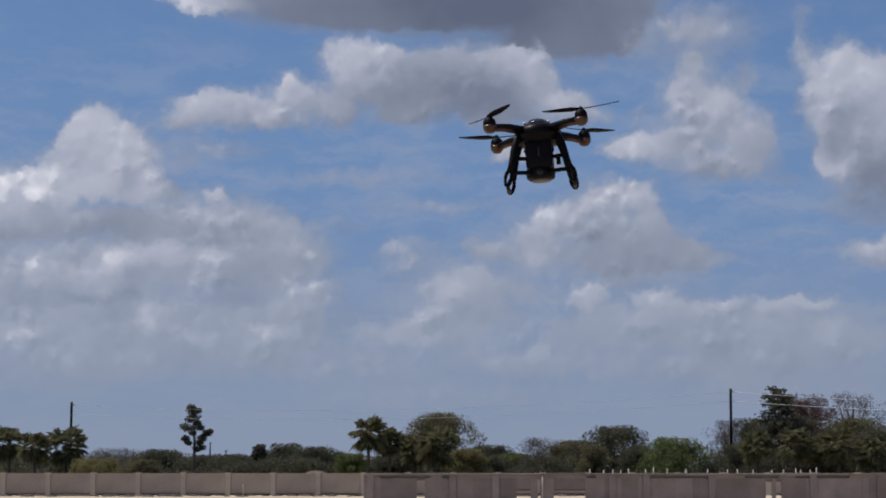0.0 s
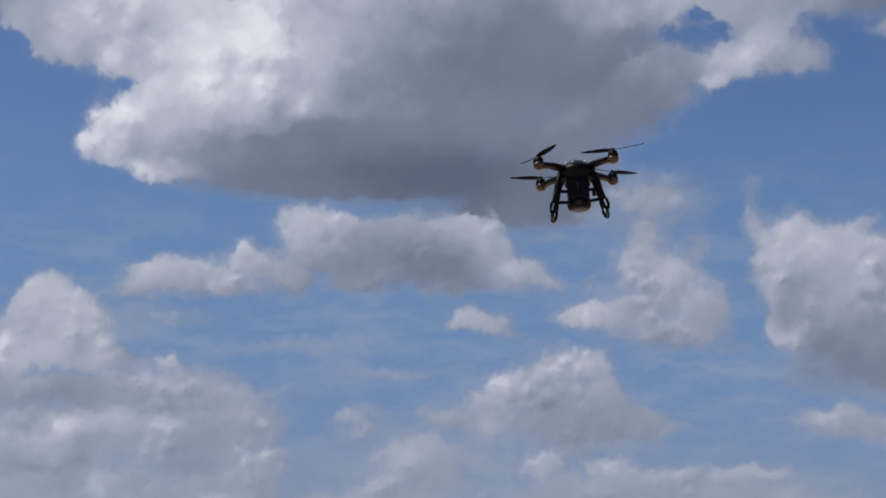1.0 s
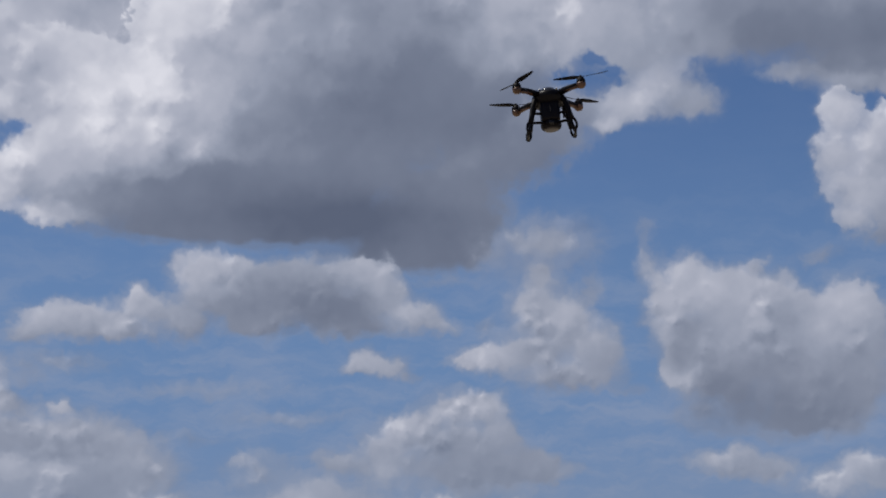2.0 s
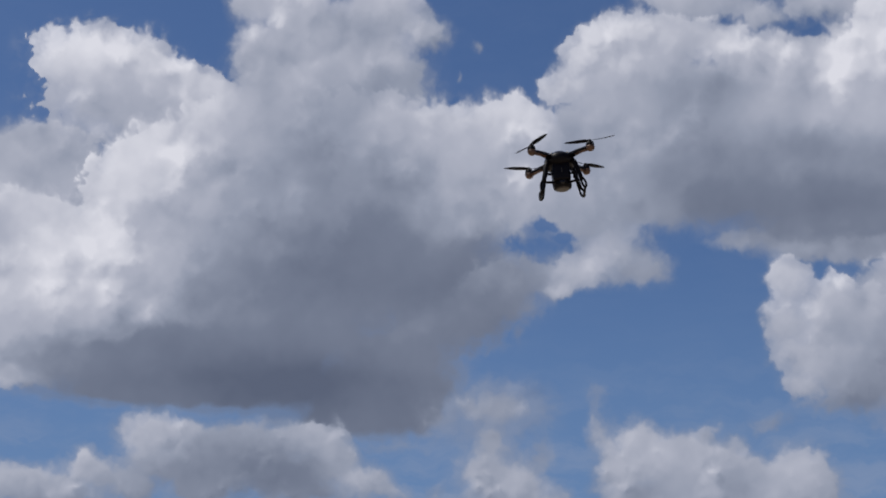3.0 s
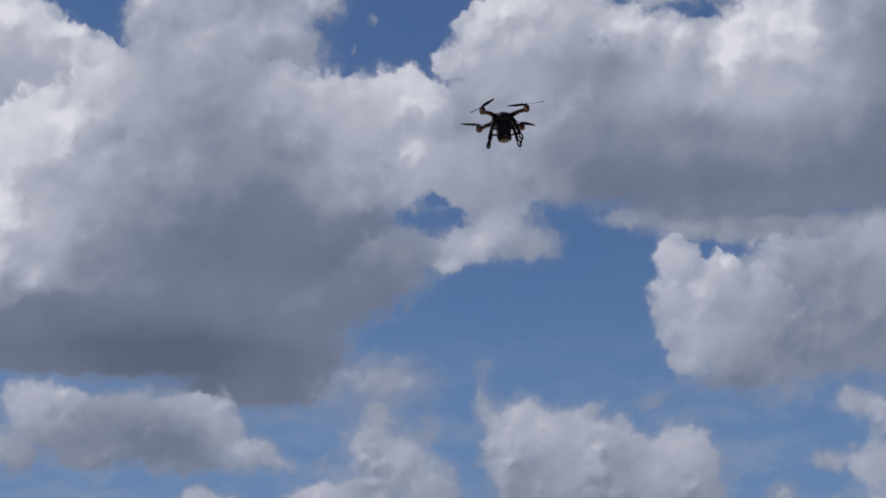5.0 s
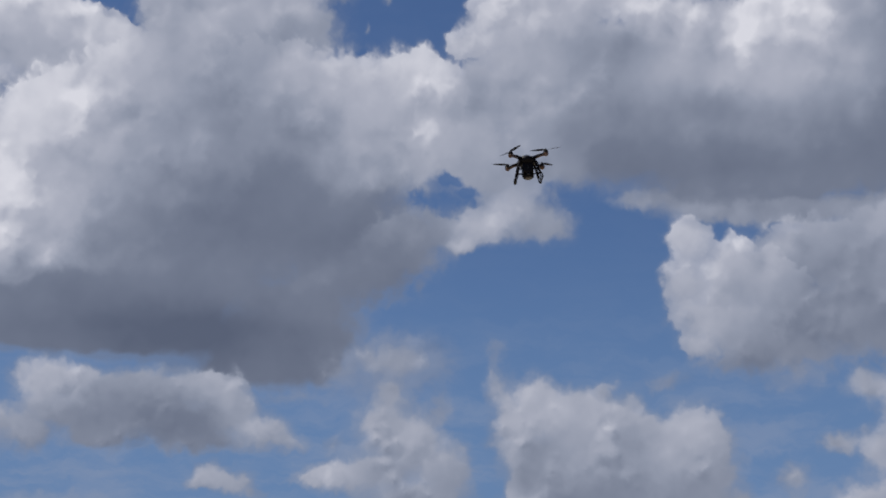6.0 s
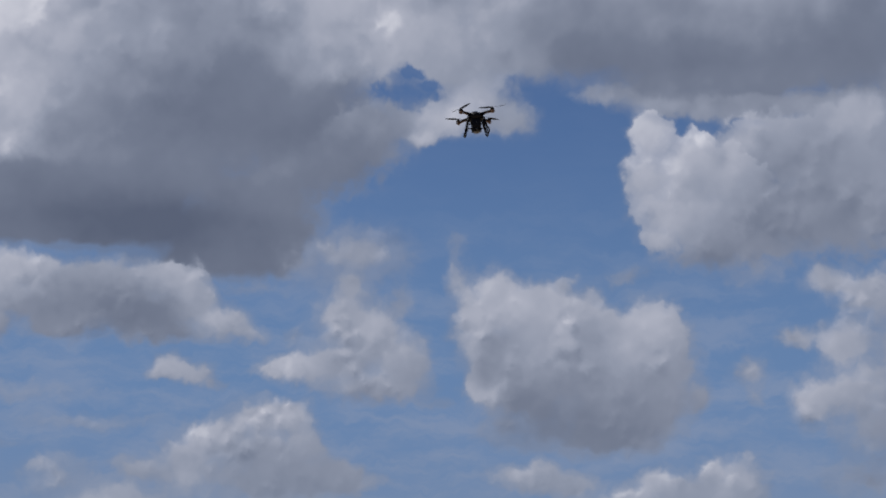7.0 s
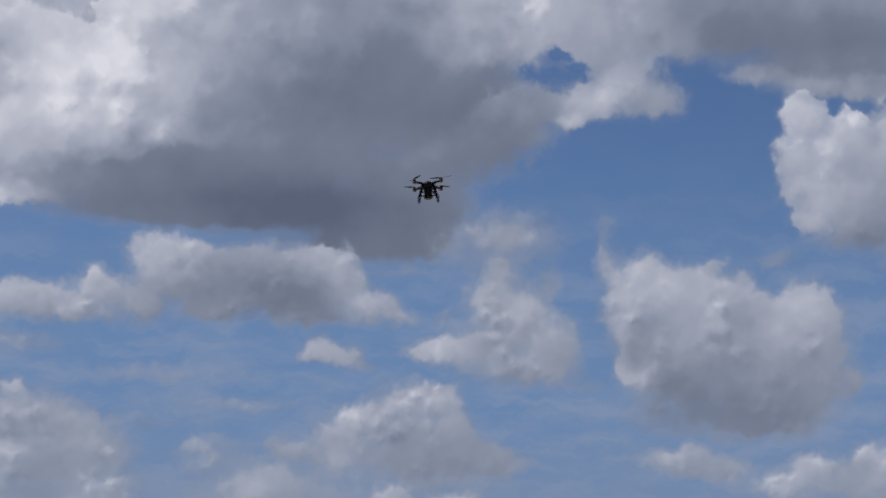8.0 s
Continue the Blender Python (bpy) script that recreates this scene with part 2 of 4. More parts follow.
bank_tail = [
    (9.85, 21.16, 0.78, 0.87, 0.82, 0.9),
    (9.68, 20.3, 1.02, 1.13, 0.74, 1),
    (10.4, 19.41, 1.1, 0.8, 0.7, 1),
    (8.92, 19.01, 1.07, 0.69, 0.66, 0.8),
    (11.48, 18.78, 1.58, 0.8, 0.66, 1),
    (11.8, 17.46, 1.38, 0.76, 0.66, 0.75),
    (10.6, 16.89, 0.91, 0.45, 0.76, 0.9),
    (9.99, 16.44, 0.43, 0.21, 0.86, 0.8),
    (12.95, 16.9, 0.94, 0.52, 0.56, 0.7),
    (8.51, 16.85, 1.38, 0.69, 0.5, 1),
    (7.78, 15.99, 1.63, 0.63, 0.42, 1),
    (10.56, 18.54, 1.1, 0.52, 0.65, 0.5),
]
lofty_back = [
    (12.97, 26.14, 0.67, 0.77, 0.74, 0.65),
    (13.91, 25.76, 0.95, 1.03, 0.8, 0.8),
    (14.53, 26.59, 0.77, 0.68, 0.72, 0.6),
    (13.49, 27.15, 0.87, 0.58, 0.66, 0.5),
    (14.93, 25.03, 0.76, 0.68, 0.76, 0.7),
    (14.17, 25.06, 1.14, 0.62, 0.8, 0.5),
    (16.16, 24.97, 0.75, 0.48, 0.68, 0.7),
    (16.97, 24.4, 0.84, 0.43, 0.7, 0.7),
    (18.06, 25.19, 0.41, 0.54, 0.66, 0.6),
    (18.67, 24.55, 0.93, 0.43, 0.72, 0.75),
    (19.97, 24.53, 0.83, 0.42, 0.7, 0.7),
    (19.53, 23.71, 0.73, 0.37, 0.76, 0.8),
    (17.88, 26.74, 0.76, 0.51, 0.6, 0.5),
    (16.75, 26.9, 0.76, 0.37, 0.6, 0.35),
]
lofty_crest = [
    (10.31, 22.67, 0.75, 0.55, 0.84, 1),
    (11.27, 23.52, 0.94, 0.78, 0.86, 1),
    (12.33, 24.09, 1.04, 0.78, 0.88, 1),
    (13.84, 24.04, 1.13, 0.69, 0.82, 1),
    (15.25, 23.89, 1.12, 0.6, 0.8, 1),
    (16.73, 23.47, 1.12, 0.55, 0.8, 1),
    (18.11, 23.21, 0.92, 0.55, 0.88, 1),
    (19.46, 22.78, 0.91, 0.61, 0.94, 1),
    (20.61, 23.37, 0.91, 0.93, 0.88, 1),
    (21.66, 24.73, 1.27, 1.26, 0.84, 1),
    (20.73, 25.83, 0.7, 0.54, 0.8, 1),
    (22.33, 26.02, 1.55, 1, 0.8, 1),
    (12.95, 22.86, 1.31, 0.86, 0.78, 1),
    (17.04, 22.51, 2.02, 0.77, 0.76, 1),
    (22.19, 22.64, 1.43, 1.52, 0.82, 1),
]
lofty_base = [
    (14.97, 22.09, 2.22, 1.03, 0.56, 1),
    (12.72, 21.66, 1.49, 1.04, 0.7, 1),
    (18.26, 21.4, 2.9, 0.86, 0.66, 1),
    (20.96, 21.03, 1.61, 1.02, 0.68, 1),
    (23.33, 23.21, 1.16, 2.84, 0.64, 1),
    (24.08, 21.77, 0.88, 3.35, 0.42, 1),
    (24.34, 24.96, 1.07, 1.83, 0.6, 1),
    (16.35, 20.13, 3.62, 0.86, 0.42, 1),
    (20.31, 19.71, 3, 0.85, 0.44, 1),
    (14.84, 19.33, 2.36, 0.78, 0.3, 1),
    (18.44, 18.8, 4.08, 0.77, 0.3, 1),
    (22.53, 18.68, 2.59, 1.02, 0.28, 1),
    (19.28, 17.97, 4.03, 0.51, 0.38, 1),
    (12.49, 20.28, 1.29, 1.04, 0.66, 1),
    (12.81, 19.05, 1.65, 0.62, 0.62, 1),
    (25.62, 21.27, 1.55, 4.48, 0.4, 1),
]
pale_cloud = [
    (-4.84, 11.28, 0.55, 0.51, 0.74, 1),
    (-4.14, 10.86, 0.95, 0.55, 0.66, 1),
    (-6.02, 10.57, 1.37, 0.51, 0.7, 1),
    (-7.38, 10.54, 0.93, 0.48, 0.68, 1),
    (-8.21, 10.1, 0.67, 0.34, 0.6, 0.8),
    (-3.27, 10.53, 0.61, 0.45, 0.62, 1),
    (-5.5, 10.15, 2.06, 0.31, 0.52, 0.8),
    (-7, 9.28, 0.68, 0.27, 0.55, 0.35),
]
flat_cloud = [
    (-2.91, 12.22, 0.91, 0.62, 0.78, 1),
    (-1.63, 12.02, 0.97, 0.62, 0.72, 1),
    (-0.31, 11.41, 1.59, 0.78, 0.44, 1),
    (1.28, 10.97, 1.59, 0.66, 0.38, 1),
    (2.25, 12.06, 0.96, 0.59, 0.74, 1),
    (3.04, 11.31, 0.88, 0.66, 0.72, 1),
    (4.01, 10.69, 0.71, 0.45, 0.7, 1),
    (-1.18, 10.45, 0.87, 0.38, 0.55, 0.8),
    (0.39, 12.03, 1.41, 0.59, 0.58, 1),
    (4.62, 10.34, 0.53, 0.28, 0.6, 0.6),
    (-1.36, 10.88, 1.4, 0.66, 0.52, 1),
    (-2.93, 11.22, 1.05, 0.58, 0.62, 0.9),
    (2.15, 10.36, 1.94, 0.38, 0.42, 0.8),
]
thin_veils = [
    (7.2, 12.38, 2.13, 1.04, 0.6, 0.4),
    (8.46, 12.92, 1.6, 1.04, 0.62, 0.38),
    (-7.01, 9.28, 2.11, 0.52, 0.66, 0.35),
    (7.75, 13.04, 1.6, 0.69, 0.6, 0.38),
    (20.28, 12.18, 1.42, 0.69, 0.62, 0.35),
    (-2.49, 8.49, 3.16, 0.38, 0.66, 0.35),
    (-0.03, 7.64, 2.63, 0.35, 0.66, 0.35),
    (-3.91, 6.99, 2.45, 0.31, 0.66, 0.35),
]
lofty_fringe = [
    (18.35, 17.39, 1.95, 0.41, 0.55, 0.7),
    (21.34, 17.15, 2.59, 0.51, 0.5, 0.9),
    (23.74, 16.71, 1.53, 0.67, 0.5, 0.9),
    (16.21, 17.71, 1.44, 0.31, 0.55, 0.6),
]
bank_crown = [
    (-5.74, 19.52, 1.42, 0.84, 0.68, 0.9),
    (-8.19, 19.06, 1.57, 1, 0.74, 1),
    (-9.89, 18.46, 1.38, 1.33, 0.7, 1),
    (-6.83, 20.48, 2.13, 0.83, 0.7, 1),
    (-8.14, 17.72, 1.57, 1.01, 0.8, 1),
]
shading = [
    (1.36, 17.5, 2.69, 1.03, -0.06, 1),
    (6.58, 16.71, 2.53, 1.04, -0.13, 1),
    (0.45, 13.72, 5.61, 1.02, -0.16, 1),
    (19.53, 21.31, 2.7, 1.02, 0.14, 1),
    (22.11, 23.67, 1.26, 2.02, 0.1, 1),
    (14.04, 22.13, 1.67, 1.04, -0.05, 1),
    (17.16, 18.53, 4.63, 0.69, -0.06, 1),
    (19.9, 14.43, 3.08, 2.04, -0.1, 1),
    (18.89, 22.52, 2, 0.62, 0.07, 1),
    (1.46, 14.01, 3.04, 1.04, -0.05, 1),
    (-0.31, 11.06, 3.52, 1.04, -0.1, 1),
    (8.48, 9.91, 2.1, 1.38, -0.06, 1),
    (4.92, 7.22, 2.78, 1.38, -0.06, 1),
    (-4.8, 17.18, 1.95, 1.36, 0.06, 1),
    (-2.88, 19.62, 1.26, 0.76, 0.06, 1),
    (9.73, 2.8, 5.29, 1.54, -0.1, 1),
    (9.79, 6.39, 3.36, 1.03, -0.04, 1),
]
lofty_mass = [
    (15.87, 21.53, 4.75, 1.89, 0.6, 1),
    (22.34, 22.28, 2.83, 3.2, 0.62, 1),
    (13.09, 21.65, 2.41, 1.56, 0.68, 1),
    (19.62, 22.51, 2.53, 1.02, 0.78, 1),
    (24.55, 24.43, 1.95, 2.65, 0.6, 1),
]
broken_foot = [
    (14.09, 7.42, 2.02, 0.68, 0.32, 0.7),
    (15.43, 7.15, 1.84, 0.54, 0.34, 0.65),
    (12.22, 7.74, 0.69, 0.68, 0.46, 0.6),
    (16.62, 7.4, 1, 0.67, 0.4, 0.7),
]
low_puffs = [
    (13.52, 6.16, 0.68, 0.44, 0.7, 1),
    (14.18, 5.89, 0.76, 0.41, 0.62, 1),
    (15.02, 5.86, 0.6, 0.34, 0.6, 1),
    (12.9, 5.76, 0.37, 0.2, 0.52, 0.8),
]
blue_gaps = [
    (9.66, 18.45, 0.44, 0.26, 1, 1),
    (10.26, 18.02, 0.4, 0.28, 1, 1),
    (16.45, 25.26, 0.86, 0.38, 1, 0.7),
    (18.59, 23.85, 0.76, 0.21, 1, 0.7),
    (18.26, 16.65, 0.29, 0.28, 1, 0.8),
    (-8.8, 16.27, 0.43, 0.31, 1, 0.7),
]
CLOUDS = [  # from the farthest to the nearest, each with the softness of its rim
    (low_bank_back, 0.24),
    (low_bank_heads, 0.22),
    (low_scatter_back, 0.24),
    (low_scatter_heads, 0.24),
    (low_row_back, 0.24),
    (low_row_heads, 0.24),
    (western_heap_base, 0.22),
    (western_heap_heads, 0.14),
    (low_heap, 0.23),
    (single_puff, 0.24),
    (ragged_cumulus, 0.23),
    (broken_cumulus_back + broken_cumulus_heads, 0.23),
    (broken_foot, 0.28),
    (edge_cumulus, 0.19),
    (low_puffs, 0.24),
    (sunny_heap, 0.16),
    (lofty_fringe, 0.3),
    (lofty_fringe, 0.24),
    (eastern_tower_back, 0.16),
    (eastern_tower_heads, 0.16),
    (upper_west_back, 0.1),
    (upper_wisps, 0.22),
    (tower, 0.23),
    (bank_mass + bank_middle_heads, 0.14),
    (bank_crown, 0.28),
    (bank_crown, 0.2),
    (bank_west_heads, 0.17),
    (bank_foot + bank_flank, 0.22),
    (bank_base, 0.29),
    (bank_tail, 0.24),
    (lofty_back, 0.19),
    (lofty_mass, 0.2),
    (lofty_crest, 0.15),
    (lofty_base, 0.26),
    (pale_cloud, 0.24),
    (flat_cloud, 0.23),
    (thin_veils, 0.3),
]


def puff_group():
    """One puff: a soft round heap, added to the density and the whiteness that come in."""
    group = bpy.data.node_groups.new("puff", "ShaderNodeTree")
    for name, kind in (("Place", "Vector"), ("Size", "Vector"), ("Shift", "Vector"), ("Weight", "Float"), ("White", "Float"), ("Body", "Float"), ("Whiteness", "Float"), ("Slope", "Float")):
        group.interface.new_socket(name, in_out="INPUT", socket_type="NodeSocket" + kind)
    for name in ("Body", "Whiteness", "Slope"):
        group.interface.new_socket(name, in_out="OUTPUT", socket_type="NodeSocketFloat")
    add, link = group.nodes.new, group.links.new
    given, scaled, square, facing, bell, share, body, white, slope, result = (add(k) for k in (
        "NodeGroupInput", "ShaderNodeVectorMath", "ShaderNodeVectorMath", "ShaderNodeVectorMath", "ShaderNodeMath", "ShaderNodeMath",
        "ShaderNodeMath", "ShaderNodeMath", "ShaderNodeMath", "NodeGroupOutput"))
    scaled.operation, square.operation, facing.operation, share.operation, slope.operation = "MULTIPLY_ADD", "DOT_PRODUCT", "DOT_PRODUCT", "MULTIPLY", "MULTIPLY_ADD"
    bell.operation, body.operation, white.operation = "POWER", "MULTIPLY_ADD", "MULTIPLY_ADD"
    for k in range(3):
        link(given.outputs[k], scaled.inputs[k])
    link(scaled.outputs[0], square.inputs[0]), link(scaled.outputs[0], square.inputs[1])
    bell.inputs[0].default_value = 0.25
    link(square.outputs["Value"], bell.inputs[1])
    for n, weight, before in ((body, 3, 5), (white, 4, 6)):
        link(bell.outputs[0], n.inputs[0]), link(given.outputs[weight], n.inputs[1]), link(given.outputs[before], n.inputs[2])
    # the side of the puff that faces the sun
    link(scaled.outputs[0], facing.inputs[0])
    facing.inputs[1].default_value = (-0.5, 0.85, 0)
    link(bell.outputs[0], share.inputs[0]), link(given.outputs[3], share.inputs[1])
    link(share.outputs[0], slope.inputs[0]), link(facing.outputs["Value"], slope.inputs[1]), link(given.outputs[7], slope.inputs[2])
    link(body.outputs[0], result.inputs[0]), link(white.outputs[0], result.inputs[1]), link(slope.outputs[0], result.inputs[2])
    return group


def build_world():
    puff = puff_group()
    world = bpy.data.worlds.new("sky")
    world.use_nodes = True
    scene.world = world
    tree = world.node_tree
    tree.nodes.clear()
    link = tree.links.new

    def node(kind, operation=""):
        n = tree.nodes.new(kind)
        if operation:
            n.operation = operation
        return n

    def fill(socket, value):
        if isinstance(value, bpy.types.NodeSocket):
            link(value, socket)
        elif value is not None:
            socket.default_value = value

    def calc(op, a, b=None, c=None):
        n = node("ShaderNodeMath", op)
        for socket, value in zip(n.inputs, (a, b, c)):
            fill(socket, value)
        return n.outputs[0]

    def vec(op, a, b=None, c=None):
        n = node("ShaderNodeVectorMath", op)
        for socket, value in zip(n.inputs, (a, b, c)):
            fill(socket, value)
        return n.outputs["Value" if op in ("DOT_PRODUCT", "LENGTH") else "Vector"]

    def fbm(p, scale, detail, rough=0.5, colour=False, flat=True):
        n = node("ShaderNodeTexNoise")
        n.noise_dimensions = "2D" if flat else "3D"
        fill(n.inputs["Vector"], p)
        n.inputs["Scale"].default_value, n.inputs["Detail"].default_value, n.inputs["Roughness"].default_value = scale, detail, rough
        return n.outputs["Color" if colour else "Fac"]

    def ease(x, lo, hi, a=0.0, b=1.0):
        n = node("ShaderNodeMapRange")
        n.interpolation_type = "SMOOTHSTEP"
        for socket, value in zip(n.inputs[:5], (x, lo, hi, a, b)):
            fill(socket, value)
        return n.outputs[0]

    def mix(fac, a, b):
        n = node("ShaderNodeMixRGB")
        for socket, value in zip(n.inputs, (fac, a, b)):
            fill(socket, value)
        return n.outputs[0]

    sky = node("ShaderNodeTexSky")
    sky.sky_type, sky.sun_disc = "NISHITA", False
    sky.sun_elevation, sky.sun_rotation = radians(SUN_ELEVATION), radians(SUN_AZIMUTH)
    sky.air_density, sky.dust_density, sky.ozone_density = 1.0, 0.6, 1.6
    way = node("ShaderNodeTexCoord").outputs["Generated"]
    split = node("ShaderNodeSeparateXYZ")
    link(way, split.inputs[0])
    azimuth = calc("MULTIPLY", calc("ARCTAN2", split.outputs[0], split.outputs[1]), 180 / math.pi)
    elevation = calc("MULTIPLY", calc("ARCSINE", split.outputs[2]), 180 / math.pi)
    join = node("ShaderNodeCombineXYZ")
    link(azimuth, join.inputs[0]), link(elevation, join.inputs[1])
    place = join.outputs[0]

    def billow(p, scale, smoothness=0.6):
        n = node("ShaderNodeTexVoronoi")
        n.voronoi_dimensions, n.feature = "2D", "SMOOTH_F1"
        fill(n.inputs["Vector"], p)
        n.inputs["Scale"].default_value, n.inputs["Smoothness"].default_value = scale, smoothness
        return n.outputs["Distance"]

    # billowing outlines at four sizes, aslant so that no lattice shows
    slant = node("ShaderNodeMapping")
    link(place, slant.inputs[0])
    slant.inputs["Rotation"].default_value = (0, 0, radians(37))
    aslant = slant.outputs[0]
    half = (0.5, 0.5, 0.5)
    big = vec("SUBTRACT", fbm(aslant, 0.7, 2, 0.5, True), half)
    warped = vec("MULTIPLY_ADD", big, (0.7, 0.5, 0), place)
    mid = vec("SUBTRACT", fbm(aslant, 1.9, 2, 0.5, True), half)
    warped = vec("MULTIPLY_ADD", mid, (0.38, 0.34, 0), warped)
    fine = vec("SUBTRACT", fbm(aslant, 4.6, 2, 0.5, True), half)
    warped = vec("MULTIPLY_ADD", fine, (0.13, 0.12, 0), warped)
    curl = vec("MULTIPLY_ADD", fine, (0.12, 0.12, 0), vec("MULTIPLY_ADD", mid, (0.35, 0.35, 0), place))
    bumps = calc("MULTIPLY", calc("SUBTRACT", 0.42, billow(curl, 1.9)), 0.24)
    beads = calc("MULTIPLY_ADD", calc("SUBTRACT", 0.40, billow(curl, 4.2, 0.5)), 0.12, bumps)
    ragged = calc("MULTIPLY_ADD", calc("SUBTRACT", fbm(curl, 2.0, 4, 0.5), 0.5), 0.30, beads)
    # rims are crisp in some places and melt away in others
    melting = ease(fbm(aslant, 0.33, 2), 0.38, 0.62, 0.55, 2.1)
    melting = calc("MULTIPLY", melting, ease(elevation, 8.0, 16.0, 2.0, 1.0))

    # the farther and lower, the thinner
    thinning = calc("MULTIPLY", ease(elevation, 8.0, 17.0, 0.75, 0.3), ease(fbm(aslant, 0.5, 2), 0.35, 0.6, 0.3, 1.0))
    broad = vec("MULTIPLY_ADD", big, (0.8, 0.55, 0), vec("MULTIPLY_ADD", mid, (0.34, 0.2, 0), place))

    def heap(puffs, where):
        """The density and the whiteness of a heap of puffs, and how far it faces the sun."""
        body, white, slope = None, None, None
        for az, el, rx, ry, shade, weight in puffs:
            n = node("ShaderNodeGroup")
            n.node_tree = puff
            for socket, value in zip(n.inputs, (where, (1 / rx, 1 / ry, 0), (-az / rx, -el / ry, 0), weight, weight * shade, body, white, slope)):
                fill(socket, value)
            body, white, slope = n.outputs
        return body, white, slope

    # each cloud in front of those behind it
    cover, tone, relief = 0.0, 0.5, 0.0
    for puffs, rim in CLOUDS:
        soft = 0.25 <= rim < 0.3
        body, white, slope = heap(puffs, broad if soft else warped)
        mass = calc("MAXIMUM", body, 0.05)
        own = calc("DIVIDE", white, mass)
        facing = calc("DIVIDE", slope, mass)
        rough = calc("MULTIPLY", ragged, ease(body, 0.02, 0.24, 0.0, max(0.35, 1.5 - 3.4 * rim)))
        reach = calc("MULTIPLY", ease(own, 0.35, 0.9, rim * 2.0, rim * 0.8), melting)
        frayed = calc("ADD", body, rough)
        dense = ease(frayed, calc("MAXIMUM", calc("SUBTRACT", 0.27, reach), 0.04), calc("MULTIPLY_ADD", reach, 0.65, 0.27))
        wisp = ease(frayed, 0.05, 0.42, 0.0, 0.18 + rim)
        veiled = ease(frayed, 0.04, 0.95)
        dense = calc("MAXIMUM", calc("MULTIPLY_ADD", calc("SUBTRACT", veiled, dense), thinning, dense), wisp)
        tone = calc("MULTIPLY_ADD", calc("SUBTRACT", own, tone), dense, tone)
        relief = calc("MULTIPLY_ADD", calc("SUBTRACT", calc("MULTIPLY", facing, 0.3 if soft else 1.0), relief), dense, relief)
        cover = calc("MULTIPLY_ADD", calc("SUBTRACT", 1.0, cover), dense, cover)

    gap, _, _ = heap(blue_gaps, warped)
    cover = calc("MULTIPLY", cover, ease(calc("MULTIPLY_ADD", ragged, 0.6, gap), 0.12, 0.6, 1.0, 0.08))

    # the rest of the sky, beside and behind
    aside = ease(calc("ABSOLUTE", calc("SUBTRACT", azimuth, 5.0)), 19.0, 26.0)
    above = ease(elevation, 27.0, 33.0)
    rest = calc("MAXIMUM", aside, above)
    other = ease(fbm(vec("MULTIPLY", way, (1, 1, 1.6)), 3.2, 6, 0.55, flat=False), 0.44, 0.62)
    cover = calc("MULTIPLY_ADD", rest, calc("SUBTRACT", other, cover), cover)
    tone = calc("MULTIPLY_ADD", rest, calc("SUBTRACT", 0.65, tone), tone)

    # rounded heads, lit from the sun's side; the flat bases stay smooth
    toward = Vector((-0.30, 0.48, 0))
    swell = vec("MULTIPLY_ADD", mid, (0.3, 0.3, 0), place)
    crease = calc("SUBTRACT", fbm(swell, 0.6, 3, 0.45), fbm(vec("ADD", swell, toward), 0.6, 3, 0.45))
    knobs = calc("SUBTRACT", billow(vec("ADD", curl, toward * 0.5), 0.75, 0.9), billow(curl, 0.75, 0.9))
    patches = ease(fbm(aslant, 0.5, 2), 0.40, 0.62, 0.25, 1.0)
    lit = calc("MULTIPLY_ADD", crease, 0.4, calc("MULTIPLY", knobs, 0.36))
    buds = calc("SUBTRACT", billow(vec("ADD", curl, toward * 0.22), 1.9, 0.7), billow(curl, 1.9, 0.7))
    lit = calc("MULTIPLY_ADD", calc("MULTIPLY", buds, ease(elevation, 11.0, 17.0, 0.5, 0.16)), ease(fbm(place, 0.6, 2), 0.42, 0.6), lit)
    lit = calc("MULTIPLY_ADD", relief, 0.13, calc("MULTIPLY", lit, patches))
    tone = calc("MULTIPLY_ADD", lit, ease(tone, 0.2, 0.75, 0.12, 1.0), tone)
    tone = calc("MULTIPLY_ADD", calc("SUBTRACT", fbm(aslant, 0.45, 3), 0.5), 0.22, tone)
    _, shade, _ = heap(shading, broad)
    tone = calc("ADD", tone, shade)
    ramp = node("ShaderNodeValToRGB")
    stops = ramp.color_ramp.elements
    for _ in range(3):
        stops.new(0.5)
    shades = ((0.0, (0.108, 0.131, 0.197)), (0.35, (0.181, 0.210, 0.290)), (0.6, (0.304, 0.337, 0.432)), (0.8, (0.442, 0.465, 0.56)), (1.0, (0.74, 0.745, 0.82)))
    for stop, (at, rgb) in zip(stops, shades):
        stop.position, stop.color = at, (*rgb, 1)
    link(tone, ramp.inputs[0])
    clouds = node("ShaderNodeVectorMath", "SCALE")
    link(ramp.outputs[0], clouds.inputs[0])
    clouds.inputs["Scale"].default_value = 1 / STRENGTH

    # thin streaks of high ice cloud, then haze towards the horizon
    deep = vec("MULTIPLY", sky.outputs[0], (0.455, 0.56, 0.75))
    veil = ease(elevation, 5.0, 18.5, 0.92, 0.0)
    blue = mix(veil, deep, (1.44, 2.45, 4.5, 1))
    low = ease(elevation, 8.0, 15.5, 0.62, 0.03)
    streaks = calc("MULTIPLY", ease(fbm(vec("MULTIPLY", warped, (0.3, 1.1, 1)), 1.0, 6, 0.6), 0.34, 0.74), low)
    blue = mix(streaks, blue, (2.6, 3.2, 4.6, 1))
    colour = mix(cover, blue, clouds.outputs[0])
    haze = ease(elevation, -1.0, 9.0, 0.95, 0.0)
    colour = mix(haze, colour, (2.42, 2.93, 4.0, 1))
    back = node("ShaderNodeBackground")
    link(colour, back.inputs[0])
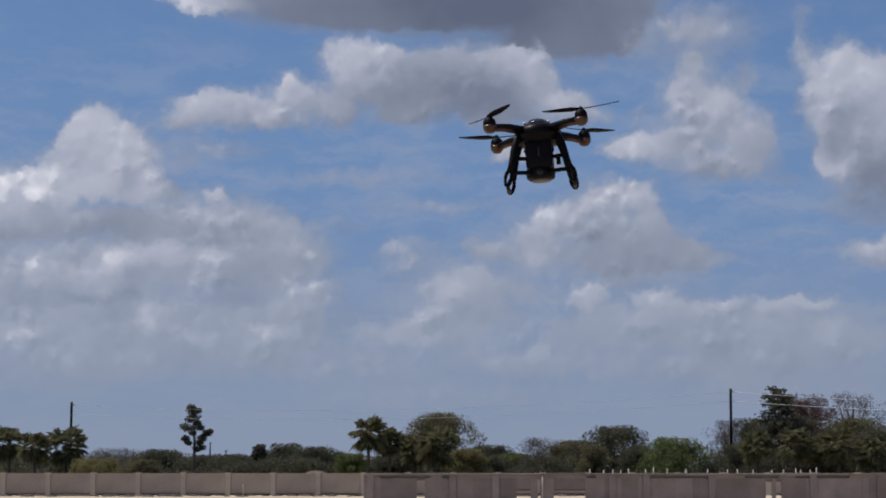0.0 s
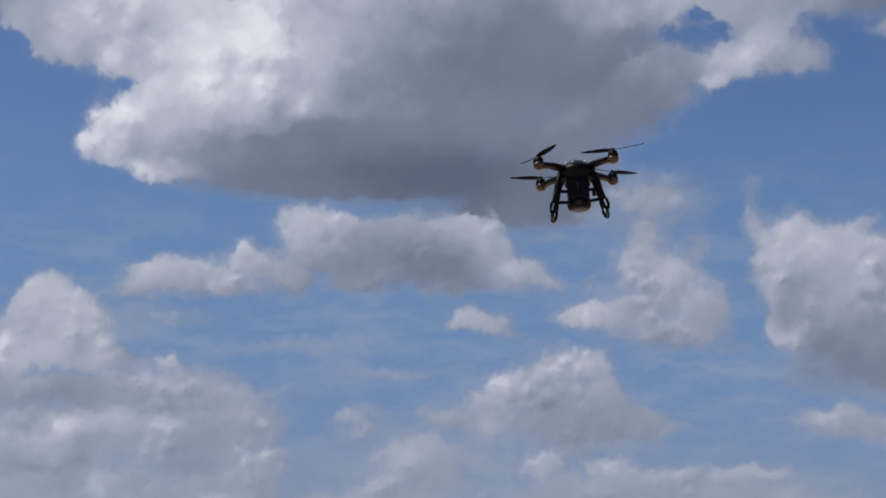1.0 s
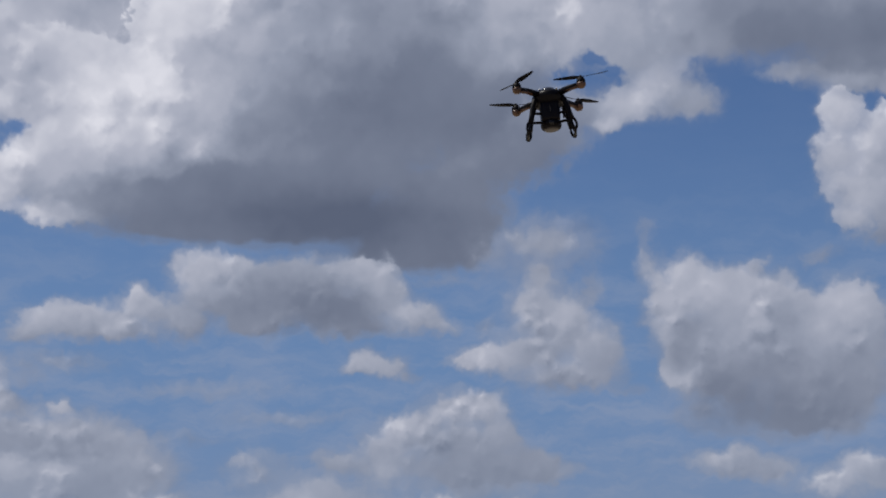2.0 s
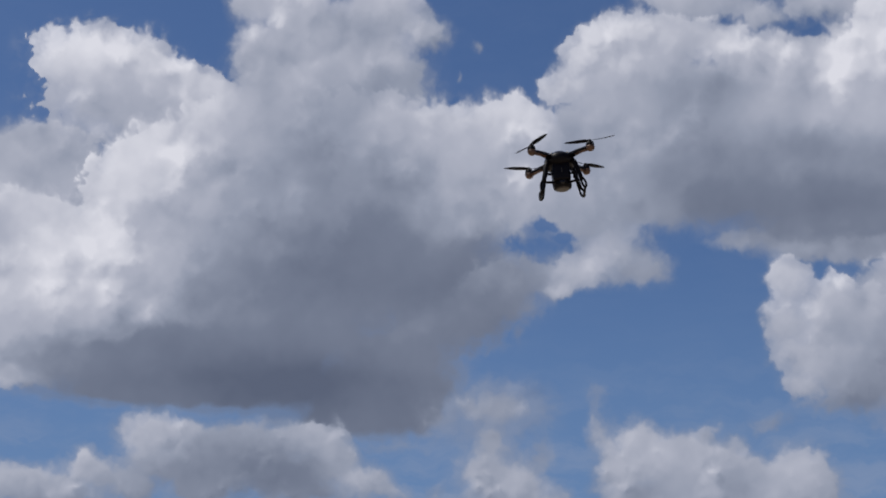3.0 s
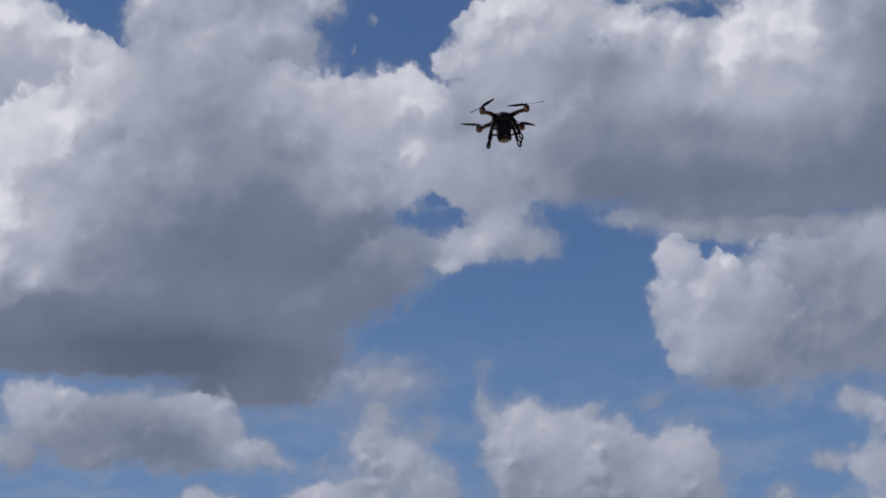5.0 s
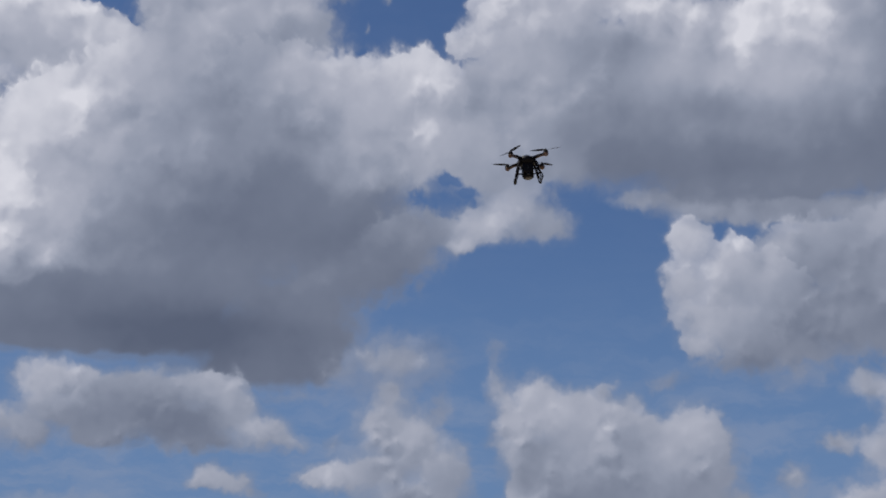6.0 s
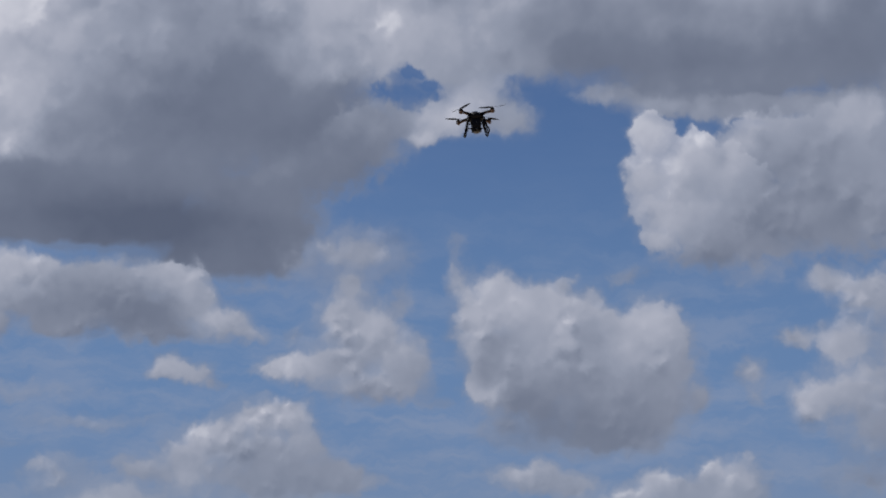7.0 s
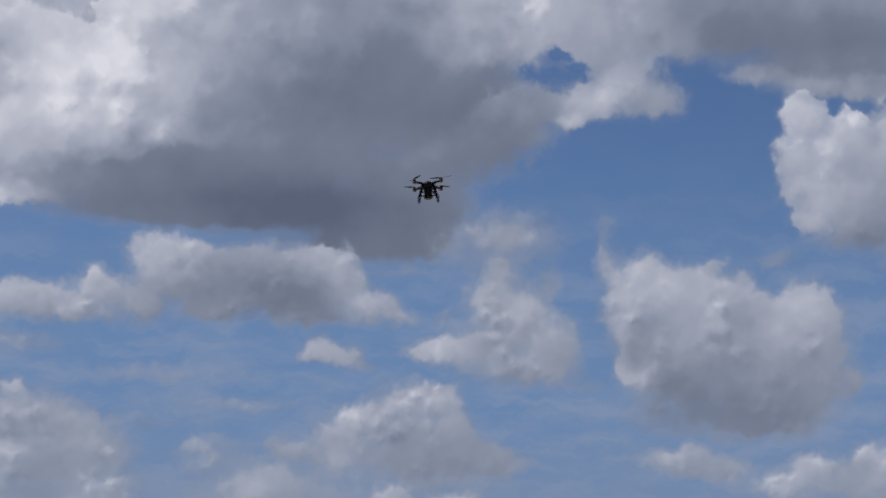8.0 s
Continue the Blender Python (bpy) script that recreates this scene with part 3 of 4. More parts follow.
    back.inputs[1].default_value = STRENGTH
    link(back.outputs[0], node("ShaderNodeOutputWorld").inputs[0])


build_world()
sun = new("sun", bpy.data.lights.new("sun", "SUN"))
sun.data.energy, sun.data.angle, sun.data.color = 3.2, radians(0.53), (1.0, 0.95, 0.88)
sa, se = radians(SUN_AZIMUTH), radians(SUN_ELEVATION)
sun.matrix_world = look(100 * Vector((math.sin(sa) * math.cos(se), math.cos(sa) * math.cos(se), math.sin(se))), (0, 0, 0))

# ---- materials ----
def material(name, dark, light, scale=4.0, rough=0.7, metal=0.0, bump=0.2, grain=8.0, per_piece=0.0, coat=0.0, shine=0.5, pieces_apart=False):
    """Two tones mixed by noise at two sizes, with grain in the relief."""
    mat = bpy.data.materials.new(name)
    mat.use_nodes = True
    tree = mat.node_tree
    add, link = tree.nodes.new, tree.links.new
    bsdf = tree.nodes["Principled BSDF"]
    where = add("ShaderNodeTexCoord")
    coarse, small = add("ShaderNodeTexNoise"), add("ShaderNodeTexNoise")
    for n, s, d in ((coarse, scale, 4), (small, scale * grain, 5)):
        link(where.outputs["Object"], n.inputs["Vector"])
        n.inputs["Scale"].default_value, n.inputs["Detail"].default_value = s, d
    both = add("ShaderNodeMath")
    both.operation = "MULTIPLY_ADD"
    link(small.outputs[0], both.inputs[0])
    both.inputs[1].default_value = 0.5
    link(coarse.outputs[0], both.inputs[2])
    ramp = add("ShaderNodeValToRGB")
    ramp.color_ramp.elements[0].position, ramp.color_ramp.elements[1].position = 0.5, 1.0
    ramp.color_ramp.elements[0].color, ramp.color_ramp.elements[1].color = (*dark, 1), (*light, 1)
    link(both.outputs[0], ramp.inputs[0])
    colour = ramp.outputs[0]
    if per_piece:
        info = add("ShaderNodeObjectInfo" if pieces_apart else "ShaderNodeNewGeometry")
        shade = add("ShaderNodeHueSaturation")
        span = add("ShaderNodeMapRange")
        link(info.outputs["Random" if pieces_apart else "Random Per Island"], span.inputs[0])
        span.inputs[3].default_value, span.inputs[4].default_value = 1 - per_piece, 1 + per_piece
        link(span.outputs[0], shade.inputs["Value"])
        link(colour, shade.inputs["Color"])
        colour = shade.outputs[0]
    link(colour, bsdf.inputs["Base Color"])
    spread = add("ShaderNodeMapRange")
    link(small.outputs[0], spread.inputs[0])
    spread.inputs[3].default_value, spread.inputs[4].default_value = max(rough - 0.12, 0.05), min(rough + 0.12, 1)
    link(spread.outputs[0], bsdf.inputs["Roughness"])
    bsdf.inputs["Metallic"].default_value = metal
    bsdf.inputs["Coat Weight"].default_value = coat
    bsdf.inputs["Specular IOR Level"].default_value = shine
    relief = add("ShaderNodeBump")
    relief.inputs["Strength"].default_value, relief.inputs["Distance"].default_value = bump, 0.02
    link(small.outputs[0], relief.inputs["Height"])
    link(relief.outputs[0], bsdf.inputs["Normal"])
    return mat


def ground_material():
    """Pale sand on the site, rough dry grass beyond the walls."""
    mat = material("sand_and_grass", (0.42, 0.33, 0.22), (0.62, 0.52, 0.38), 0.12, 0.95, bump=0.5, grain=30)
    tree = mat.node_tree
    add, link = tree.nodes.new, tree.links.new
    bsdf = tree.nodes["Principled BSDF"]
    sand = bsdf.inputs["Base Color"].links[0].from_socket
    where, split, edge, tufts, ramp, both = (add("ShaderNode" + k) for k in ("TexCoord", "SeparateXYZ", "MapRange", "TexNoise", "ValToRGB", "MixRGB"))
    link(where.outputs["Object"], split.inputs[0])
    link(split.outputs[1], edge.inputs[0])
    edge.inputs[1].default_value, edge.inputs[2].default_value = 199.5, 203.0
    link(where.outputs["Object"], tufts.inputs["Vector"])
    tufts.inputs["Scale"].default_value, tufts.inputs["Detail"].default_value = 0.3, 8
    ramp.color_ramp.elements[0].position, ramp.color_ramp.elements[1].position = 0.35, 0.7
    ramp.color_ramp.elements[0].color, ramp.color_ramp.elements[1].color = (0.03, 0.04, 0.018, 1), (0.09, 0.085, 0.045, 1)
    link(tufts.outputs[0], ramp.inputs[0])
    link(edge.outputs[0], both.inputs[0]), link(sand, both.inputs[1]), link(ramp.outputs[0], both.inputs[2])
    link(both.outputs[0], bsdf.inputs["Base Color"])
    return mat


GROUND = ground_material()
PRECAST = material("tan_precast", (0.34, 0.28, 0.23), (0.46, 0.385, 0.32), 0.35, 0.9, bump=0.3, grain=20)
# the same precast, lighter: sunlight on the posts put into their colour
PRECAST_SUNLIT = material("pale_precast", (0.44, 0.37, 0.31), (0.56, 0.48, 0.41), 0.8, 0.9, bump=0.3, grain=20)
BLOCKWORK = material("grey_blockwork", (0.20, 0.165, 0.150), (0.30, 0.255, 0.236), 0.5, 0.9, bump=0.3, grain=14, per_piece=0.16, pieces_apart=True)
SHELL = material("black_plastic", (0.002, 0.0016, 0.003), (0.004, 0.0034, 0.006), 30, 0.4, bump=0.05, shine=0.11)
CARBON = material("matt_black", (0.0018, 0.0015, 0.0026), (0.0038, 0.0033, 0.0055), 60, 0.5, bump=0.05, shine=0.10)
# gold of the pods, with the sand's warm bounce light in the colour
GOLD_AND_BOUNCE = material("gold_anodised", (0.042, 0.021, 0.014), (0.095, 0.047, 0.028), 40, 0.38, metal=0.3, bump=0.05)
GLOSS = material("smoked_dome", (0.02, 0.02, 0.025), (0.03, 0.03, 0.035), 20, 0.12, bump=0.02, coat=0.6)
SILVER = material("grey_plate", (0.026, 0.022, 0.022), (0.05, 0.044, 0.042), 50, 0.4, metal=0.4, bump=0.05)
LENS = material("lens_glass", (0.004, 0.004, 0.006), (0.007, 0.007, 0.01), 10, 0.15, bump=0.0, shine=0.3)
WOOD_POLE = material("tarred_pole", (0.010, 0.009, 0.009), (0.02, 0.018, 0.017), 3, 0.9, shine=0.1)
WIRE = material("weathered_wire", (0.62, 0.62, 0.62), (0.74, 0.74, 0.74), 3, 0.45)
BARK = material("bark", (0.07, 0.055, 0.045), (0.15, 0.12, 0.10), 3, 0.9, bump=0.5)
BRICKWORK = material("red_brickwork", (0.14, 0.095, 0.075), (0.23, 0.16, 0.125), 1.5, 0.9, bump=0.3)
# for the soil, and for the shadow line painted along the far wall
SOIL_AND_SHADOW = material("dark_soil", (0.10, 0.07, 0.05), (0.18, 0.13, 0.095), 0.8, 0.95, bump=0.5)
STATUS = material("white_plastic", (0.7, 0.7, 0.7), (0.8, 0.8, 0.8), 40, 0.3, bump=0.0)
STAKE = material("pale_stake", (0.4, 0.37, 0.32), (0.55, 0.5, 0.45), 4, 0.85)


def foliage(name, dark, light):
    """Leaves let part of the light through."""
    mat = material(name, dark, light, 0.6, 0.9, bump=0.0, per_piece=0.25, shine=0.1)
    tree = mat.node_tree
    bsdf = tree.nodes["Principled BSDF"]
    thin, both = tree.nodes.new("ShaderNodeBsdfTranslucent"), tree.nodes.new("ShaderNodeMixShader")
    tree.links.new(bsdf.inputs["Base Color"].links[0].from_socket, thin.inputs[0])
    both.inputs[0].default_value = 0.42
    tree.links.new(bsdf.outputs[0], both.inputs[1]), tree.links.new(thin.outputs[0], both.inputs[2])
    tree.links.new(both.outputs[0], tree.nodes["Material Output"].inputs[0])
    return mat


LEAF_DARK = foliage("dark_leaves", (0.090, 0.089, 0.062), (0.147, 0.140, 0.096))
LEAF_OLIVE = foliage("olive_leaves", (0.134, 0.122, 0.070), (0.218, 0.195, 0.110))
LEAF_GREEN = foliage("green_leaves", (0.109, 0.132, 0.053), (0.192, 0.220, 0.090))
LEAF_YELLOW = foliage("yellowish_leaves", (0.166, 0.152, 0.067), (0.269, 0.238, 0.114))
LEAF_GREY = foliage("grey_twigs", (0.115, 0.105, 0.102), (0.186, 0.168, 0.158))
LEAF_RED = foliage("russet_leaves", (0.134, 0.085, 0.072), (0.192, 0.122, 0.102))
# the haze of distance is mixed into this greyer leaf colour
LEAF_FAR_HAZED = foliage("far_woods", (0.10, 0.115, 0.11), (0.15, 0.165, 0.15))
LEAF_PALM = foliage("palm_fronds", (0.109, 0.112, 0.060), (0.218, 0.207, 0.114))


# ---- mesh helpers ----
def part(name, bm, mat, parent=None, label=""):
    mesh = bpy.data.meshes.new(name)
    bm.to_mesh(mesh)
    bm.free()
    mesh.materials.append(mat)
    ob = new(name, mesh)
    ob.parent = parent
    if label:
        tagged(ob, label)
    return ob


def smooth(bm):
    for face in bm.faces:
        face.smooth = True
    return bm


def box(bm, x0, x1, y0, y1, z0, z1, bevel=0.0):
    made = bmesh.ops.create_cube(bm, size=1)["verts"]
    for v in made:
        v.co = Vector(((x0 + x1) / 2 + v.co.x * (x1 - x0), (y0 + y1) / 2 + v.co.y * (y1 - y0), (z0 + z1) / 2 + v.co.z * (z1 - z0)))
    if bevel:
        edges = {e for v in made for e in v.link_edges}
        bmesh.ops.bevel(bm, geom=list(edges), offset=bevel, segments=2, affect="EDGES", profile=0.6)
    return bm


def tube(bm, points, radii, sides=10, flat=1.0):
    """A closed tube along points, each with its own radius; flat squeezes it across."""
    points = [Vector(p) for p in points]
    if not isinstance(radii, (list, tuple)):
        radii = [radii] * len(points)
    rings = []
    for i, p in enumerate(points):
        along = (points[min(i + 1, len(points) - 1)] - points[max(i - 1, 0)]).normalized()
        side = along.cross(Vector((0, 0, 1)))
        if side.length < 0.05:
            side = along.cross(Vector((0, 1, 0)))
        side.normalize()
        up = side.cross(along)
        rings.append([bm.verts.new(p + radii[i] * (math.cos(a) * side + flat * math.sin(a) * up))
                      for a in (2 * math.pi * k / sides for k in range(sides))])
    for a, b in zip(rings, rings[1:]):
        for k in range(sides):
            bm.faces.new((a[k], a[(k + 1) % sides], b[(k + 1) % sides], b[k]))
    bm.faces.new(rings[0][::-1]), bm.faces.new(rings[-1])
    bmesh.ops.recalc_face_normals(bm, faces=bm.faces)
    return smooth(bm)


def turned(bm, profile, centre=(0, 0, 0), sides=20, stretch=(1, 1)):
    """A body of revolution about z from (radius, height) pairs."""
    rings = [[bm.verts.new((centre[0] + r * stretch[0] * math.cos(2 * math.pi * k / sides), centre[1] + r * stretch[1] * math.sin(2 * math.pi * k / sides), centre[2] + z))
              for k in range(sides)] for r, z in profile]
    for a, b in zip(rings, rings[1:]):
        for k in range(sides):
            bm.faces.new((a[k], a[(k + 1) % sides], b[(k + 1) % sides], b[k]))
    bm.faces.new(rings[0][::-1]), bm.faces.new(rings[-1])
    bmesh.ops.recalc_face_normals(bm, faces=bm.faces)
    return smooth(bm)


# ---- ground and walls ----
def build_ground():
    bm = bmesh.new()
    rings = (0, 15, 40, 90, 150, 210, 300, 700, 1800, 4600)
    sides = 64
    loops = []
    for r in rings[1:]:
        loop = []
        for k in range(sides):
            a = 2 * math.pi * k / sides
            p = Vector((r * math.cos(a), r * math.sin(a), 0))
            p.z = 0.0 if r > 700 or r < 90 else -0.04 + 0.08 * noise.noise(p / 30)
            loop.append(bm.verts.new(p))
        loops.append(loop)
    hub = bm.verts.new((0, 0, 0))
    for k in range(sides):
        bm.faces.new((hub, loops[0][k], loops[0][(k + 1) % sides]))
    for a, b in zip(loops, loops[1:]):
        for k in range(sides):
            bm.faces.new((a[k], b[k], b[(k + 1) % sides], a[(k + 1) % sides]))
    return tagged(part("ground", smooth(bm), GROUND), "bare pale sandy ground of a building site", "ground", kind="structure")


def build_far_wall():
    """Tan precast fence: posts in a row with a panel and a cap rail between each two."""
    wall = tagged(new("wall_far"), "tan precast concrete boundary wall with square posts", "wall", kind="structure")
    pitch, y, top = 4.74, 198.0, 2.25
    post = bmesh.new()
    box(post, -0.25, 0.25, -0.25, 0.25, -0.15, top + 0.01, 0.02)
    box(post, -0.30, 0.30, -0.30, 0.30, top + 0.01, top + 0.08, 0.02)
    panel = bmesh.new()
    box(panel, 0.25, pitch - 0.25, -0.06, 0.06, -0.1, top - 0.14, 0.01)
    box(panel, 0.25, pitch - 0.25, -0.10, 0.10, top - 0.14, top, 0.02)
    # dark strip that paints the shadow line at the wall's foot
    foot = bmesh.new()
    box(foot, -0.27 + 0.52, pitch - 0.25, -0.16, 0.16, -0.1, 0.14, 0.02)
    first_foot_shadow = part("footing", foot, SOIL_AND_SHADOW, wall, "dark strip standing in for the shadow line at the wall's foot")
    first_post, first_panel = part("post", post, PRECAST_SUNLIT, wall), part("panel", panel, PRECAST, wall)
    for i in range(28):
        x = 53.2 - pitch * i
        a = first_post if i == 0 else new("post", first_post.data)
        b = first_panel if i == 0 else new("panel", first_panel.data)
        c = first_foot_shadow if i == 0 else new("footing", first_foot_shadow.data)
        a.parent = b.parent = c.parent = wall
        a.location, b.location, c.location = (x, y, 0), (x - pitch, y, 0), (x - pitch, y, 0)


def build_near_wall():
    """Weathered block wall with openings, a coping on top and a sunk band below it."""
    wall = tagged(new("wall_near"), "weathered grey block wall with narrow openings", "wall", kind="structure")
    y, top = 160.0, 2.63
    openings = [(-2.23, -1.55, 2.02), (6.25, 7.47, 1.15), (8.05, 8.29, 2.12), (9.41, 12.12, 1.15), (27.44, 28.02, 1.92), (28.32, 28.8, 1.92)]
    edges = [-6.74] + [v for o in openings for v in o[:2]] + [60.0]
    panels = random.Random(11)
    for a, b in zip(edges[::2], edges[1::2]):
        while a < b:
            end = a + panels.uniform(0.5, 2.6)
            end = b if end > b - 0.5 else end
            bm = bmesh.new()
            box(bm, a, end, y - 0.15 + panels.uniform(0, 0.05), y + 0.15, -0.1, top - 0.42)
            part("pier", bm, BLOCKWORK, wall)
            a = end
    for a, b, head in openings:
        if head < top - 0.43:
            bm = bmesh.new()
            box(bm, a, b, y - 0.1, y + 0.12, head + 0.16, top - 0.42)
            part("lintel", bm, BLOCKWORK, wall, "weathered grey lintel")
            bm = bmesh.new()
            box(bm, a, b, y - 0.12, y + 0.12, head, head + 0.16)
            part("brick_course", bm, BRICKWORK, wall, "brown brick course")
    # the beam under the coping stands back in places, where deep shade shows
    x = -6.74
    for back, width in ((0, 1.35), (1, 4.3), (0, 1.0), (1, 1.1), (0, 11.2), (1, 0.8), (0, 4.6), (1, 5.3), (0, 2.8), (1, 2.9), (0, 1.4), (1, 4.6), (0, 26.39)):
        bm = bmesh.new()
        box(bm, x, x + width, y + (0.1 if back else -0.13), y + 0.15, top - 0.42, top - 0.16)
        part("beam", bm, BLOCKWORK, wall)
        x += width
    rng = random.Random(4)
    x = -6.79
    while x < 60:
        long = rng.uniform(2.2, 4.6)
        bm = bmesh.new()
        box(bm, x, min(x + long, 60.05), y - 0.34, y + 0.3, top - 0.16 + rng.uniform(-0.02, 0.02), top + rng.uniform(-0.03, 0.03), 0.02)
        part("coping", bm, BLOCKWORK, wall)
        x += long + 0.012
    # pilasters
    for x in (-6.5, 0.53, 4.17, 14.11, 17.02, 22.59, 31.22, 36.9):
        bm = bmesh.new()
        box(bm, x, x + 0.6, y - 0.26, y - 0.151, -0.1, top - 0.17, 0.01)
        part("pilaster", bm, BLOCKWORK, wall)


build_ground()
build_far_wall()
build_near_wall()


def build_stakes():
    """Pale stakes that stand behind the block wall."""
    rng = random.Random(9)
    for x in (12.9, 14.1, 14.9, 15.6, 16.3, 17.8, 18.5, 19.7, 21.4, 23.2, 25.0, 25.9, 27.2, 28.9, 29.9, 31.1, 31.4, 32.2, 32.8):
        bm = bmesh.new()
        tube(bm, [(0, 0, -0.1), (0.02, 0, 1.4), (rng.uniform(-0.05, 0.05), 0, 3.0 + rng.uniform(-0.12, 0.12))], [0.075, 0.065, 0.05], 7)
        stake = part("fence_stake", bm, STAKE)
        stake.location = (x, 165.0 + rng.uniform(-0.4, 0.4), 0)
        tagged(stake, "thin pale wooden stake behind the wall", "stake", "stakes behind the wall")


build_stakes()


def build_site_clutter():
    """Soil thrown up along the foot of the far wall, a heap behind it, a marker stake and a pipe."""
    rng = np.random.default_rng(12)
    bm = bmesh.new()
    for _ in range(260):
        x, y, r = rng.uniform(-48, 20), rng.uniform(191.5, 197.4), rng.uniform(0.12, 0.42)
        made = bmesh.ops.create_icosphere(bm, subdivisions=1, radius=1)["verts"]
        for v in made:
            bump = 1 + 0.3 * noise.noise(v.co * 2 + Vector((x, y, 0)))
            v.co = Vector((x + v.co.x * r * 1.8 * bump, y + v.co.y * r * bump, -0.02 + v.co.z * r * 0.32 * bump))
    tagged(part("soil_clods", smooth(bm), SOIL_AND_SHADOW), "dark soil clods along the foot of the wall", "soil", kind="stuff")
    bm = bmesh.new()
    rings = []
    for k in range(9):
        u = k / 8
        r, z = 2.6 * (1 - u) ** 0.8 + 0.15, 2.5 * math.sin(u * math.pi / 2)
        rings.append([bm.verts.new((r * math.cos(a) * (1 + 0.12 * noise.noise(Vector((math.cos(a) * 2, math.sin(a) * 2, z)))), r * 0.7 * math.sin(a), z - 0.05)) for a in (2 * math.pi * i / 24 for i in range(24))])
    for a, b in zip(rings, rings[1:]):
        for i in range(24):
            bm.faces.new((a[i], a[(i + 1) % 24], b[(i + 1) % 24], b[i]))
    bm.faces.new(rings[-1])
    heap_of_soil = part("soil_heap", smooth(bm), SOIL_AND_SHADOW)
    heap_of_soil.location = (-13.9, 206, 0)
    tagged(heap_of_soil, "brown soil heap behind the boundary wall", "soil heap")
    bm = bmesh.new()
    tube(bm, [(0, 0, -0.1), (0.02, 0, 0.6), (0.0, 0, 1.15)], [0.06, 0.055, 0.05], 7)
    stake = part("marker_stake", bm, STAKE)
    stake.location = (-20.8, 195.5, 0)
    tagged(stake, "short pale marker stake on the sand", "stake")
    bm = bmesh.new()
    tube(bm, [(0, 0, -0.1), (0, 0, 1.2), (0, 0, 2.35)], 0.06, 8)
    pipe = part("standpipe", bm, STAKE)
    pipe.location = (8.45, 159.6, 0)
    tagged(pipe, "thin pale standpipe beside a wall opening", "pipe")


build_site_clutter()

# ---- the drone ----
def build_drone():
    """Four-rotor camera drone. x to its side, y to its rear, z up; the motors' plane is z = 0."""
    drone = tagged(new("drone"), "black four-rotor camera drone with gold motor pods hovering in the air", "drone")
    # shell: stacked rounded plates that bulge in the middle
    bm = bmesh.new()
    turned(bm, [(0.040, -0.044), (0.056, -0.038), (0.062, -0.022), (0.063, -0.008), (0.056, 0.003), (0.046, 0.009), (0.034, 0.012)], sides=28, stretch=(1.0, 1.15))
    body = part("body", bm, SHELL, drone)
    bm = bmesh.new()
    turned(bm, [(0.034, 0.011), (0.033, 0.016), (0.028, 0.023), (0.019, 0.028), (0.008, 0.0302), (0.002, 0.0306)], sides=28, stretch=(1.0, 1.2))
    part("dome", bm, GLOSS, drone, "glossy smoked dome on top")
    for side in (-1, 1):
        bm = bmesh.new()
        turned(bm, [(0.0044, 0), (0.0044, 0.004), (0.0025, 0.006)], (side * 0.032, -0.040, 0.010), 10)
        part("status_light", bm, STATUS, body, "small white status light")
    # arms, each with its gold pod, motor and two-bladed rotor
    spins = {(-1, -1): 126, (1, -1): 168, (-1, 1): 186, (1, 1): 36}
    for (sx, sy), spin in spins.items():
        bm = bmesh.new()
        tube(bm, [(sx * 0.038, sy * 0.040, -0.008), (sx * 0.075, sy * 0.078, -0.004), (sx * 0.104, sy * 0.105, -0.006), (sx * 0.119, sy * 0.119, -0.010)],
             [0.017, 0.0125, 0.0105, 0.011], 12, 0.8)
        arm = part("arm", bm, SHELL, drone)
        # gold only low on the pod, where the warm bounce is painted
        bm = bmesh.new()
        turned(bm, [(0.003, -0.0265), (0.0105, -0.0245), (0.0162, -0.018), (0.0178, -0.010), (0.0176, -0.006)], (sx * 0.12, sy * 0.12, 0), 18)
        part("motor_pod", bm, GOLD_AND_BOUNCE, arm, "rounded gold motor pod")
        # added strip: paints light reflected from the sand onto the arm's underside
        bm = bmesh.new()
        tube(bm, [(sx * 0.062, sy * 0.0655, -0.0125), (sx * 0.085, sy * 0.0875, -0.0115), (sx * 0.108, sy * 0.109, -0.014)], [0.0085, 0.008, 0.0085], 10, 0.7)
        part("arm_trim", bm, GOLD_AND_BOUNCE, arm, "gold strip painting the sand's warm bounce under the arm")
        bm = bmesh.new()
        turned(bm, [(0.0174, -0.006), (0.0168, 0.002), (0.0158, 0.008), (0.0136, 0.0125), (0.009, 0.0165)], (sx * 0.12, sy * 0.12, 0), 18)
        part("motor", bm, CARBON, arm)
        bm = bmesh.new()
        turned(bm, [(0.007, 0.0155), (0.0075, 0.019), (0.0055, 0.0235), (0.002, 0.026)], (0, 0, 0), 14)
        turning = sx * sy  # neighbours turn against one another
        for turn in (0, math.pi):
            rows = []
            for r, chord, twist, rise in ((0.004, 0.010, 26, 0.0), (0.022, 0.019, 24, 0.0004), (0.05, 0.021, 17, 0.0015), (0.08, 0.0165, 11, 0.0035), (0.098, 0.0105, 8, 0.0052), (0.104, 0.004, 7, 0.006)):
                t = radians(twist)
                row = []
                for c, h in ((-0.6, 0), (-0.1, 0.0016), (0.4, 0), (-0.1, -0.0008)):
                    p = Vector((r, turning * chord * c * math.cos(t), 0.019 + rise + h - chord * c * math.sin(t)))
                    p.rotate(Euler((0, 0, turn)))
                    row.append(bm.verts.new(p))
                rows.append(row)
            for a, b in zip(rows, rows[1:]):
                for k in range(4):
                    bm.faces.new((a[k], a[(k + 1) % 4], b[(k + 1) % 4], b[k]))
            bm.faces.new(rows[-1]), bm.faces.new(rows[0][::-1])
